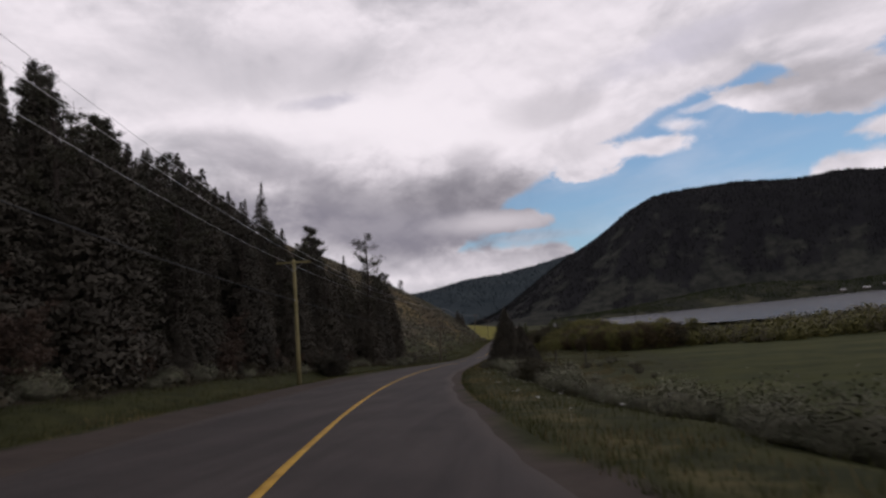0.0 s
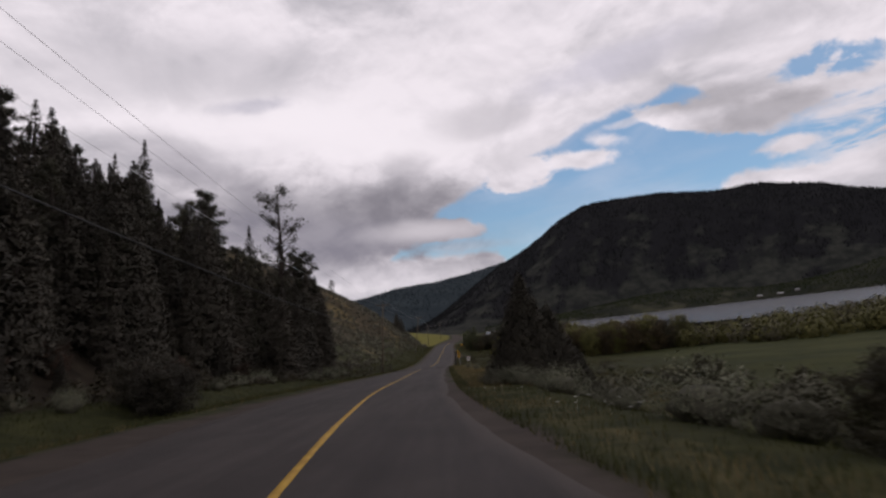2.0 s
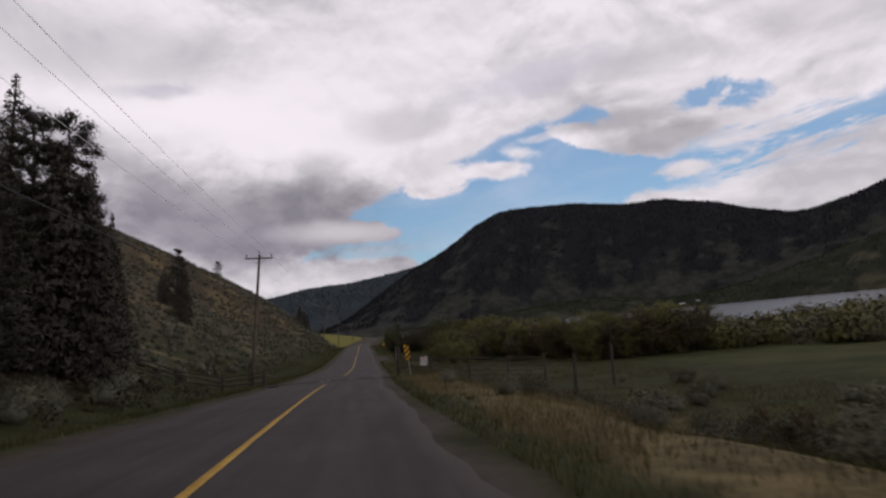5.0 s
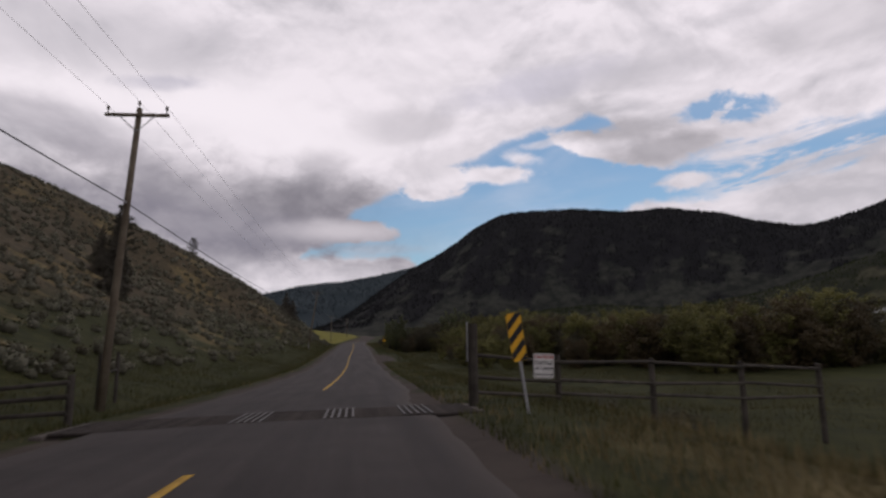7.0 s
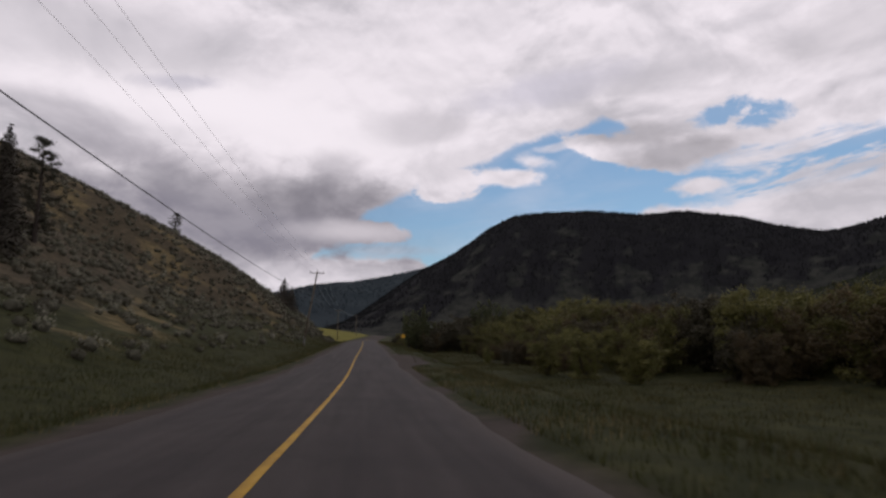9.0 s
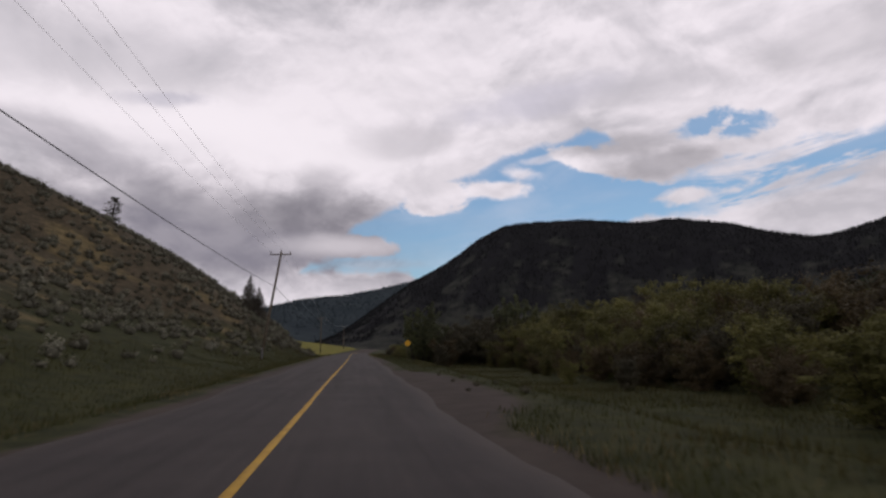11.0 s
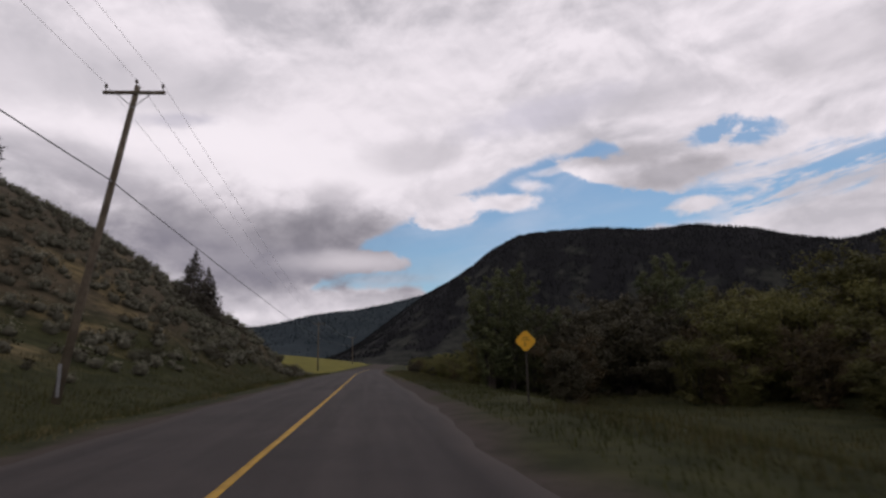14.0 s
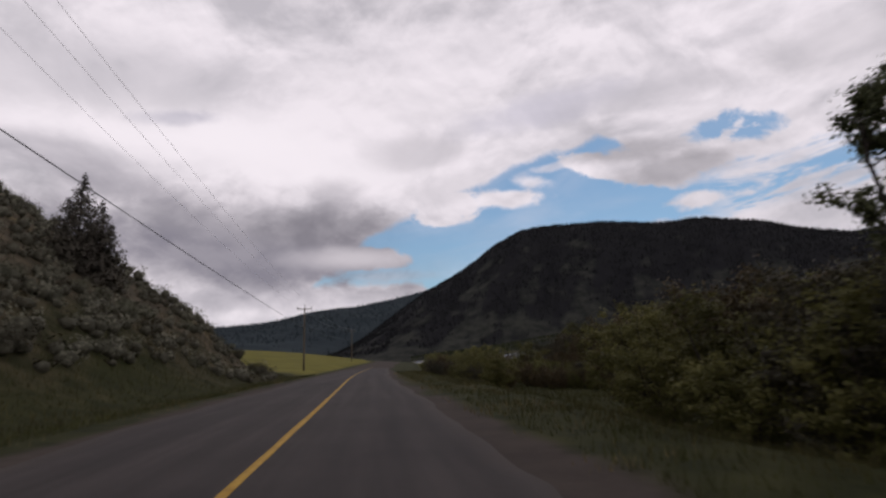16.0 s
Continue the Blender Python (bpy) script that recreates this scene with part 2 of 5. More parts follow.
def asphalt_material():
    """Worn chip-seal: grain, long wear streaks in the driving direction, dust creeping in from the edges."""
    m = bpy.data.materials.new("asphalt")
    m.use_nodes = True
    nt = m.node_tree
    N, L = nt.nodes.new, nt.links.new
    b = nt.nodes["Principled BSDF"]
    b.inputs["Roughness"].default_value, b.inputs["Specular IOR Level"].default_value = 0.85, 0.25
    tc = N("ShaderNodeTexCoord").outputs["Object"]
    mp = N("ShaderNodeMapping")
    mp.inputs["Scale"].default_value = (1.1, 0.035, 1.0)
    L(tc, mp.inputs[0])

    def tex(scale, detail, vec):
        n = N("ShaderNodeTexNoise")
        n.inputs["Scale"].default_value, n.inputs["Detail"].default_value, n.inputs["Roughness"].default_value = scale, detail, 0.65
        L(vec, n.inputs["Vector"])
        return n.outputs["Fac"]
    streaks, patches, grain = tex(1.6, 4, mp.outputs[0]), tex(0.35, 5, tc), tex(70.0, 3, tc)

    def mixc(f, a, c):
        x = N("ShaderNodeMix")
        x.data_type = "RGBA"
        L(f, x.inputs[0])
        for k, v in ((6, a), (7, c)):
            if isinstance(v, tuple):
                x.inputs[k].default_value = (*v, 1)
            else:
                L(v, x.inputs[k])
        return x.outputs[2]

    def rng_node(v, a, c):
        r = N("ShaderNodeMapRange")
        r.inputs[1].default_value, r.inputs[2].default_value = a, c
        L(v, r.inputs[0])
        return r.outputs[0]
    c = mixc(rng_node(streaks, 0.34, 0.66), (0.042, 0.0350, 0.0330), (0.066, 0.0555, 0.0520))
    p = N("ShaderNodeMix")
    p.data_type, p.blend_type = "RGBA", "MULTIPLY"
    L(rng_node(patches, 0.40, 0.62), p.inputs[0])
    L(c, p.inputs[6])
    p.inputs[7].default_value = (0.78, 0.78, 0.79, 1)
    g = N("ShaderNodeMix")
    g.data_type, g.blend_type = "RGBA", "OVERLAY"
    g.inputs[0].default_value = 0.5
    L(p.outputs[2], g.inputs[6])
    L(grain, g.inputs[7])
    at = N("ShaderNodeAttribute")
    at.attribute_name = "edge"
    e = N("ShaderNodeMath")
    e.operation = "MULTIPLY_ADD"
    L(patches, e.inputs[0])
    e.inputs[1].default_value = 0.9
    L(at.outputs["Fac"], e.inputs[2])
    c = mixc(rng_node(e.outputs[0], 0.95, 1.5), g.outputs[2], (0.075, 0.061, 0.054))
    L(c, b.inputs["Base Color"])
    bp = N("ShaderNodeBump")
    bp.inputs["Strength"].default_value, bp.inputs["Distance"].default_value = 0.5, 0.02
    L(grain, bp.inputs["Height"])
    L(bp.outputs[0], b.inputs["Normal"])
    return m


ASPHALT = asphalt_material()
PAINT = material("yellow_paint", [(0.36, 0.20, 0.018), (0.55, 0.33, 0.035)], 2.5, 0.7, 0.3, 30)
BARK = material("bark", [(0.028, 0.022, 0.019), (0.065, 0.052, 0.043)], 3, 0.9, 0.8, 25)
NEEDLES = material("needles", [(0.048, 0.042, 0.033), (0.084, 0.075, 0.057)], 0.5, 0.8, 0, 8, per_object=0.3, per_island=0.12)
PINE_NEEDLES = material("pine_needles", [(0.038, 0.036, 0.025), (0.074, 0.071, 0.047)], 0.5, 0.8, 0, 8, per_object=0.3, per_island=0.4)
JUNIPER = material("juniper_foliage", [(0.030, 0.027, 0.020), (0.060, 0.053, 0.038)], 0.8, 0.8, 0, 8, per_object=0.2, per_island=0.25)
WILLOW = material("willow_leaves", [(0.096, 0.096, 0.030), (0.190, 0.176, 0.058)], 0.4, 0.7, 0, 6, per_object=0.35, per_island=0.25, trans=0.25)
RUSSET = material("reddish_shrub_leaves", [(0.062, 0.047, 0.024), (0.125, 0.093, 0.046)], 0.4, 0.7, 0, 6, per_object=0.3, per_island=0.25, trans=0.2)
WILLOW_DARK = material("dark_shrub_leaves", [(0.0546, 0.0485, 0.0305), (0.1033, 0.093, 0.0559)], 0.4, 0.7, 0, 6, per_object=0.3, per_island=0.25, trans=0.2)
POPLAR = material("poplar_leaves", [(0.062, 0.076, 0.032), (0.140, 0.148, 0.066)], 0.5, 0.6, 0, 6, per_object=0.2, per_island=0.4, trans=0.3)
SAGE_CORE = material("sage_twigs", [(0.072, 0.069, 0.048), (0.115, 0.110, 0.080)], 2.0, 0.95, 0.6, 14)
SAGE_GREEN = material("green_sage_leaves", [(0.115, 0.118, 0.078), (0.205, 0.205, 0.140)], 0.3, 0.9, 0, 6, per_object=0.3, per_island=0.15)
SAGE = material("sage_leaves", [(0.100, 0.098, 0.068), (0.178, 0.172, 0.125)], 0.3, 0.9, 0, 6, per_object=0.3, per_island=0.15)
GRASS = material("grass_blades", [(0.037, 0.043, 0.013), (0.077, 0.080, 0.027)], 0.22, 0.8, 0, 3, per_island=0.35, trans=0.25)
STRAW = material("dry_grass_blades", [(0.12, 0.095, 0.045), (0.23, 0.185, 0.092)], 0.15, 0.9, 0, 3, per_island=0.35, trans=0.2)
POLE_WOOD = material("pole_wood", [(0.09, 0.07, 0.05), (0.17, 0.14, 0.10)], 2.0, 0.85, 0.5, 30)
POLE_NEW = material("treated_pole_wood", [(0.17, 0.15, 0.07), (0.27, 0.23, 0.11)], 2.0, 0.85, 0.5, 30)
GREY_WOOD = material("weathered_wood", [(0.036, 0.031, 0.026), (0.085, 0.073, 0.061)], 3.0, 0.9, 0.6, 30, per_object=0.2)
STEEL = material("galvanised_steel", [(0.30, 0.30, 0.31), (0.42, 0.42, 0.43)], 6, 0.5, 0.1, 40, metal=0.7)
RUST = material("rusty_steel", [(0.035, 0.029, 0.026), (0.075, 0.062, 0.055)], 5, 0.7, 0.4, 40, metal=0.4)
TREAD = material("worn_steel", [(0.052, 0.045, 0.042), (0.10, 0.090, 0.085)], 5, 0.55, 0.2, 40, metal=0.4)
PIT_SHADE = material("painted_pit_shade", [(0.012, 0.011, 0.010), (0.03, 0.026, 0.022)], 4, 0.9, 0.2, 20)
CABLE = material("black_cable", [(0.03, 0.03, 0.032), (0.06, 0.06, 0.062)], 4, 0.6, 0, 20)
WIRE = material("wire", [(0.60, 0.60, 0.61), (0.70, 0.70, 0.71)], 4, 0.4, 0, 20, metal=0.8)
SIGN_YELLOW = material("sign_yellow", [(0.70, 0.36, 0.008), (0.80, 0.43, 0.015)], 3, 0.45, 0.05, 20, spec=0.4)
SIGN_BLACK = material("sign_black", [(0.012, 0.012, 0.012), (0.022, 0.022, 0.022)], 5, 0.5, 0.05, 20)
SIGN_WHITE = material("sign_white", [(0.60, 0.58, 0.56), (0.72, 0.70, 0.68)], 5, 0.5, 0.05, 20)
SIGN_RED = material("sign_red", [(0.35, 0.03, 0.03), (0.45, 0.05, 0.04)], 5, 0.5, 0.05, 20)
GLASSY = material("porcelain", [(0.10, 0.08, 0.07), (0.14, 0.12, 0.10)], 5, 0.3, 0, 20)
CONCRETE = material("concrete", [(0.070, 0.058, 0.050), (0.12, 0.103, 0.092)], 3, 0.9, 0.4, 30)
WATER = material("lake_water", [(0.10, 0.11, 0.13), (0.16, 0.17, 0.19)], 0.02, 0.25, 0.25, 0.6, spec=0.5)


# ---- shape of the land ----
def smooth(a, b, v):
    v = np.clip((np.asarray(v, float) - a) / (b - a), 0, 1)
    return v * v * (3 - 2 * v)


def spline(pts):
    """Monotone-free cubic through (u, v) points, straight beyond its ends."""
    u, v = np.array(pts, float).T
    d = np.gradient(v, u)

    def at(q):
        q = np.asarray(q, float)
        k = np.clip(np.searchsorted(u, q) - 1, 0, len(u) - 2)
        h = u[k + 1] - u[k]
        s = (q - u[k]) / h
        inside = v[k] * (1 + 2 * s) * (1 - s) ** 2 + d[k] * h * s * (1 - s) ** 2 + v[k + 1] * s * s * (3 - 2 * s) + d[k + 1] * h * s * s * (s - 1)
        return np.where(q < u[0], v[0] + d[0] * (q - u[0]), np.where(q > u[-1], v[-1] + d[-1] * (q - u[-1]), inside))
    return at


centre = spline([(-40, 18.3), (-15, 10.6), (5.5, 5.13), (26, 1.34), (47, -0.88), (76, -1.75), (100, -2.03), (128, -1.19), (150, -0.86), (180, -0.75), (210, -0.41), (240, -0.31), (280, -0.31), (340, 2), (420, 8)])
level = spline([(-60, 9.9), (-30, 8.3), (0, 6.62), (27, 5.15), (55, 3.82), (83, 2.5), (111, 1.28), (125, 0.72), (139, 0.25), (153, -0.07), (167, -0.2), (181, -0.19), (209, -0.04), (230, 0.02), (300, 0.0), (420, 0.3)])
banking = spline([(-40, -1.4), (0, -1.6), (27, -2.4), (55, -2.4), (76, -1.2), (97, 0.6), (111, 1.2), (125, 0.8), (150, 0.2), (170, 0.3), (195, -0.3), (223, -0.8), (300, 0.0), (420, 0.0)])


def waves(x, y, size, seed):
    """Cheap smooth noise, about -1 to 1, with waves of the given size."""
    r = np.random.RandomState(seed)
    out = 0
    for k in range(5):
        a, p = r.uniform(0, 6.28, 2)
        f = 6.283 / size * (0.6 + 0.45 * k)
        out = out + np.sin((x * np.cos(a) + y * np.sin(a)) * f + p) / (1 + 0.5 * k)
    return out / 2.4


def hill_toe(y):
    """How far left of the centre line the hill begins."""
    return 8.5 - 1.0 * smooth(225, 250, y) + 3.0 * smooth(105, 60, y) + 1.1 * np.clip(np.asarray(y, float) - 283, 0, 300)


def land(x, y):
    """Height of the ground."""
    x, y = np.asarray(x, float), np.asarray(y, float)
    yc = np.clip(y, -60, 420)
    s = x - centre(yc)
    z0 = level(yc)
    tilt = np.tan(np.radians(banking(yc)))
    road = z0 + np.clip(s, -6, 4.5) * tilt
    # valley side
    floor = -0.5 - 0.5 * smooth(95, 155, y) + 0.2 * waves(x, y, 60, 3) + 0.043 * np.clip(s - 22, 0, 240) * smooth(-60, 20, y) * smooth(290, 215, y)
    run = 0.06 * smooth(4.0, 7.5, s) + 0.94 * np.clip((s - 7.0) / np.maximum((z0 - floor) * 2.6, 3.0), 0, 1)
    right = road + (floor - road) * run * run * (3 - 2 * run) + 0.10 * waves(x, y, 7, 5) * smooth(4, 8, s)
    # hill side
    toe = hill_toe(y)
    far = np.clip(-s - toe, 0, None)
    bend = smooth(225, 258, y) + 0.75 * smooth(100, 60, y)
    a, b = 0.25 + 0.31 * bend + 0.16 * smooth(228, 250, y), 0.006 - 0.003 * bend - 0.0035 * smooth(228, 250, y)
    knee = 52.0
    q = np.minimum(far, knee)
    rise = a * q + b * q * q + (far - q) * (0.50 + 0.05 * smooth(232, 262, y) + 0.04 * waves(x, y, 90, 11)) - 2.6 * smooth(24, 55, far)
    rise = rise * smooth(-1, 6, far)
    rise = 105 * np.tanh(rise / 105)
    left = road - 0.35 * smooth(5, 6.3, -s) * smooth(9.5, 7.5, -s) + 0.05 * np.clip(-s - 5, 0, toe - 5) + rise
    left = left + (0.12 * waves(x, y, 9, 7) + 0.5 * waves(x, y, 28, 8) * smooth(8, 30, far)) * smooth(5.5, 9, -s) * smooth(0, 4, far + 2)
    far_up = 5.0 * smooth(280, 520, y) * smooth(25, -60, s)
    z = np.where(s > 0, right, left) + far_up
    under = smooth(-5.6, -4.4, s) * smooth(4.4, 3.4, s)
    pit = (y > 110.3) & (y < 112.4) & (s > -4.4) & (s < 4.6)
    return z - 0.10 * under - 0.45 * pit


def z_at(x, y):
    return float(land(x, y))


def mesh_from(name, verts, faces, mat, smooth_shade=False, normals=None):
    me = bpy.data.meshes.new(name)
    me.from_pydata([tuple(v) for v in verts] if not isinstance(verts, np.ndarray) else verts.tolist(), [], faces if not isinstance(faces, np.ndarray) else faces.tolist())
    me.materials.append(mat)
    if smooth_shade:
        me.polygons.foreach_set("use_smooth", [True] * len(me.polygons))
    me.update()
    if normals is not None:
        me.polygons.foreach_set("use_smooth", [True] * len(me.polygons))
        me.normals_split_custom_set_from_vertices(normals.tolist())
    return me


def grid_mesh(name, X, Y, Z, mat):
    n, m = X.shape
    v = np.stack([X, Y, Z], -1).reshape(-1, 3)
    i = np.arange(n * m).reshape(n, m)
    f = np.stack([i[:-1, :-1], i[:-1, 1:], i[1:, 1:], i[1:, :-1]], -1).reshape(-1, 4)
    return mesh_from(name, v, f, mat, True)


def part(name, bm, mat, parent, label="", smooth_shade=False):
    """Links a bmesh, or a ready mesh, as one mesh object under a thing or a part."""
    if isinstance(bm, bmesh.types.BMesh):
        me = bpy.data.meshes.new(name)
        bm.to_mesh(me)
        bm.free()
        me.materials.append(mat)
        if smooth_shade:
            me.polygons.foreach_set("use_smooth", [True] * len(me.polygons))
    else:
        me = bm
    ob = new(name, me)
    ob.parent = parent
    return tagged(ob, label)


def thing(name, label, category, m=None, group="", kind=""):
    ob = new(name)
    ob.empty_display_size = 0.2
    if m is not None:
        ob.matrix_basis = m
    return tagged(ob, label, category, group, kind)


def box(bm, size, at=(0, 0, 0), turn=None, bevel=0.0):
    m = Matrix.Translation(at) @ (turn if turn is not None else Matrix.Identity(4)) @ Matrix.Diagonal((*size, 1))
    made = bmesh.ops.create_cube(bm, size=1, matrix=m)
    if bevel:
        edges = list({e for v in made["verts"] for e in v.link_edges})
        bmesh.ops.bevel(bm, geom=edges, offset=bevel, segments=1, affect="EDGES")
    return bm


def tube(bm, path, radii, sides=8, wobble=0.0):
    """A tapered tube along a path of points."""
    path = [Vector(p) for p in path]
    rings = []
    for k, p in enumerate(path):
        d = (path[min(k + 1, len(path) - 1)] - path[max(k - 1, 0)]).normalized()
        a = d.orthogonal().normalized() if abs(d.z) < 0.9 else Vector((1, 0, 0)).cross(d).cross(d).normalized() * -1
        b = d.cross(a)
        r = radii[k] if isinstance(radii, (list, tuple)) else radii
        rings.append([bm.verts.new(p + (a * math.cos(6.2832 * j / sides) + b * math.sin(6.2832 * j / sides)) * r * (1 + wobble * random.uniform(-1, 1))) for j in range(sides)])
    for r0, r1 in zip(rings, rings[1:]):
        for j in range(sides):
            bm.faces.new((r0[j], r0[(j + 1) % sides], r1[(j + 1) % sides], r1[j]))
    bm.faces.new(rings[0][::-1])
    bm.faces.new(rings[-1])
    return bm


# ---- ground, road ----
def ground_material():
    m = bpy.data.materials.new("ground_cover")
    m.use_nodes = True
    nt = m.node_tree
    N, L = nt.nodes.new, nt.links.new
    b = nt.nodes["Principled BSDF"]
    b.inputs["Roughness"].default_value, b.inputs["Specular IOR Level"].default_value = 0.95, 0.1
    tc = N("ShaderNodeTexCoord").outputs["Object"]

    def noise_tex(scale, detail=6):
        n = N("ShaderNodeTexNoise")
        n.inputs["Scale"].default_value, n.inputs["Detail"].default_value, n.inputs["Roughness"].default_value = scale, detail, 0.65
        L(tc, n.inputs["Vector"])
        return n.outputs["Fac"]
    n1, n2, n3 = noise_tex(0.12), noise_tex(0.9), noise_tex(9.0)

    def two(c0, c1, fac, lo=0.38, hi=0.62):
        r = N("ShaderNodeValToRGB")
        r.color_ramp.elements[0].position, r.color_ramp.elements[1].position = lo, hi
        r.color_ramp.elements[0].color, r.color_ramp.elements[1].color = (*c0, 1), (*c1, 1)
        L(fac, r.inputs[0])
        return r.outputs[0]

    def lay(under, over, name, sharp=0.35):
        at = N("ShaderNodeAttribute")
        at.attribute_name = name
        k = N("ShaderNodeMath")
        k.operation = "MULTIPLY_ADD"
        L(n2, k.inputs[0])
        k.inputs[1].default_value = 0.8
        L(at.outputs["Fac"], k.inputs[2])
        mr = N("ShaderNodeMapRange")
        mr.inputs[1].default_value, mr.inputs[2].default_value = 0.9 - sharp, 0.9 + sharp
        L(k.outputs[0], mr.inputs[0])
        x = N("ShaderNodeMix")
        x.data_type = "RGBA"
        L(mr.outputs[0], x.inputs[0])
        L(under, x.inputs[6])
        L(over, x.inputs[7])
        return x.outputs[2]

    c = two((0.024, 0.028, 0.010), (0.049, 0.050, 0.018), n2)
    c = lay(c, two((0.032, 0.038, 0.012), (0.060, 0.064, 0.021), n1), "field")
    c = lay(c, two((0.050, 0.043, 0.027), (0.105, 0.082, 0.053), n2), "soil")
    c = lay(c, two((0.020, 0.016, 0.012), (0.042, 0.033, 0.023), n2), "litter")
    c = lay(c, two((0.11, 0.086, 0.042), (0.20, 0.155, 0.078), n2), "straw")
    c = lay(c, two((0.125, 0.117, 0.020), (0.185, 0.168, 0.030), n1), "crop")
    c = lay(c, two((0.056, 0.045, 0.039), (0.074, 0.060, 0.051), n2), "gravel", 0.25)
    L(c, b.inputs["Base Color"])
    bp = N("ShaderNodeBump")
    bp.inputs["Strength"].default_value, bp.inputs["Distance"].default_value = 0.35, 0.03
    L(n3, bp.inputs["Height"])
    L(bp.outputs[0], b.inputs["Normal"])
    return m


def steps(*spans):
    out = []
    for a, b, d in spans:
        out += list(np.arange(a, b - 1e-6, d))
    return np.array(out)


def cover_masks(x, y):
    s = x - centre(np.clip(y, -60, 420))
    w = waves(x, y, 11, 21)
    w2 = waves(x, y, 35, 22)
    edge_l = 4.2 + 0.35 * w + 2.2 * smooth(60, 10, y)
    gravel = smooth(-edge_l - 0.7, -edge_l + 0.3, s) * smooth(4.4 + 0.4 * w, 3.7 + 0.4 * w, s)
    reach = 4.3 + 1.7 * smooth(164, 172, y) * smooth(194, 184, y)
    pull = smooth(3.0, 4.5, s) * smooth(reach + 0.5 * w + 0.9, reach + 0.5 * w - 0.9, s) * smooth(162, 168, y) * smooth(236, 226, y)
    gravel = np.maximum(gravel, pull)
    toe = hill_toe(y)
    soil = smooth(8, 24, -s - toe + 5 * w2 + 14 * smooth(225, 255, y))
    litter = smooth(10.0, 12.5, -s + w) * smooth(114, 106, y + 3 * w)
    straw = 0.8 * smooth(4.5, 6.0, s) * smooth(24, 10, s) * smooth(58, 68, y) * smooth(112, 96, y) + 0.25 * smooth(4.0, 4.8, s) * smooth(7, 5.5, s) * smooth(95, 30, y)
    straw = np.maximum(straw, 0.75 * smooth(0.15, 0.75, w + 0.5 * w2) * smooth(2, 9, -s - toe) * smooth(95, 120, y))
    field = smooth(14, 24, s - 18 * smooth(70, 88, y)) * smooth(170, 120, y)
    crop = smooth(292, 306, y) * smooth(-4, -9, s) * smooth(-hill_toe(y) - 14, -hill_toe(y) - 4, s) * smooth(700, 560, y)
    return dict(gravel=gravel, soil=soil, litter=litter, straw=straw, field=field, crop=crop)


def build_ground():
    s = np.concatenate([-np.geomspace(3500, 150, 16), steps((-150, -60, 4), (-60, -20, 1.5), (-20, -4, 0.5), (-4, 4, 1), (4, 16, 0.5), (16, 50, 1.5), (50, 150, 5)), np.geomspace(150, 3800, 18)])
    y = np.concatenate([-np.geomspace(1500, 62, 8), steps((-60, 0, 3), (0, 280, 1.0), (280, 420, 3.5), (420, 700, 14)), np.geomspace(700, 4300, 14)])
    S, Y = np.meshgrid(s, y)
    X = S + centre(np.clip(Y, -60, 420)) * smooth(600, 150, np.abs(S))
    Z = land(X, Y)
    # the far plain and the hill behind sink gently so that they stay behind the ridges
    Z = np.where(Y > 700, np.minimum(Z, -3.2), np.where(S > 420, np.minimum(Z, 3.0), Z))
    me = grid_mesh("ground", X, Y, Z, ground_material())
    for name, val in cover_masks(X.ravel(), Y.ravel()).items():
        at = me.attributes.new(name, "FLOAT", "POINT")
        at.data.foreach_set("value", np.asarray(val, np.float32))
    tagged(new("ground", me), "grassy valley floor and sagebrush hillside beside a road", "ground", kind="structure")


def strip(name, s0, s1, y0, y1, lift, mat, step=1.0, depth=0.06, ragged=0.0, cols=7, flank=0.12):
    """A band that follows the road, with thickness."""
    ys = np.unique(np.append(np.arange(y0, y1 - 1e-6, step), y1))
    r = np.random.RandomState(5)
    a = s0 + ragged * (np.convolve(r.uniform(-1, 1, len(ys) + 4), np.ones(5) / 5, "valid"))
    b = s1 + ragged * (np.convolve(r.uniform(-1, 1, len(ys) + 4), np.ones(5) / 5, "valid"))
    top = []
    for k in range(cols):
        f = k / (cols - 1)
        S = a * (1 - f) + b * f
        x = centre(ys) + S
        z = level(ys) + S * np.tan(np.radians(banking(ys))) + lift - 0.012 * np.abs(S)
        top.append(np.stack([x, ys, z], -1))
    low0, low1 = top[0] - (flank, 0, depth), top[-1] + (flank, 0, -depth)
    low0[:, 2], low1[:, 2] = top[0][:, 2] - depth, top[-1][:, 2] - depth
    G = np.stack([low0, *top, low1], 1)
    return grid_mesh(name, G[..., 0], G[..., 1], G[..., 2], mat)


build_ground()
for y0, y1 in ((-60, 110.2), (112.5, 420)):
    road_mesh = strip("road", -3.55, 3.35, y0, y1, 0.03, ASPHALT, 1.0, 0.16, 0.35, 15)
    edge = road_mesh.attributes.new("edge", "FLOAT", "POINT")
    row = np.array([1.0, *np.clip(np.abs(np.linspace(-1, 1, 15)) ** 5, 0, 1), 1.0], np.float32)
    edge.data.foreach_set("value", np.tile(row, len(road_mesh.vertices) // 17))
    tagged(new("road", road_mesh), "two-lane grey asphalt road with ragged edges", "road", kind="structure")
tagged(new("road_line", strip("road_line", -0.062, 0.062, -60, 104.5, 0.036, PAINT, 0.5, 0.003, 0.02, 3, 0.002)), "worn yellow centre line painted on asphalt", "road marking", kind="structure")
tagged(new("road_line", strip("road_line", -0.062, 0.062, 122.0, 420, 0.036, PAINT, 0.5, 0.003, 0.02, 3, 0.002)), "worn yellow centre line painted on asphalt", "road marking", kind="structure")


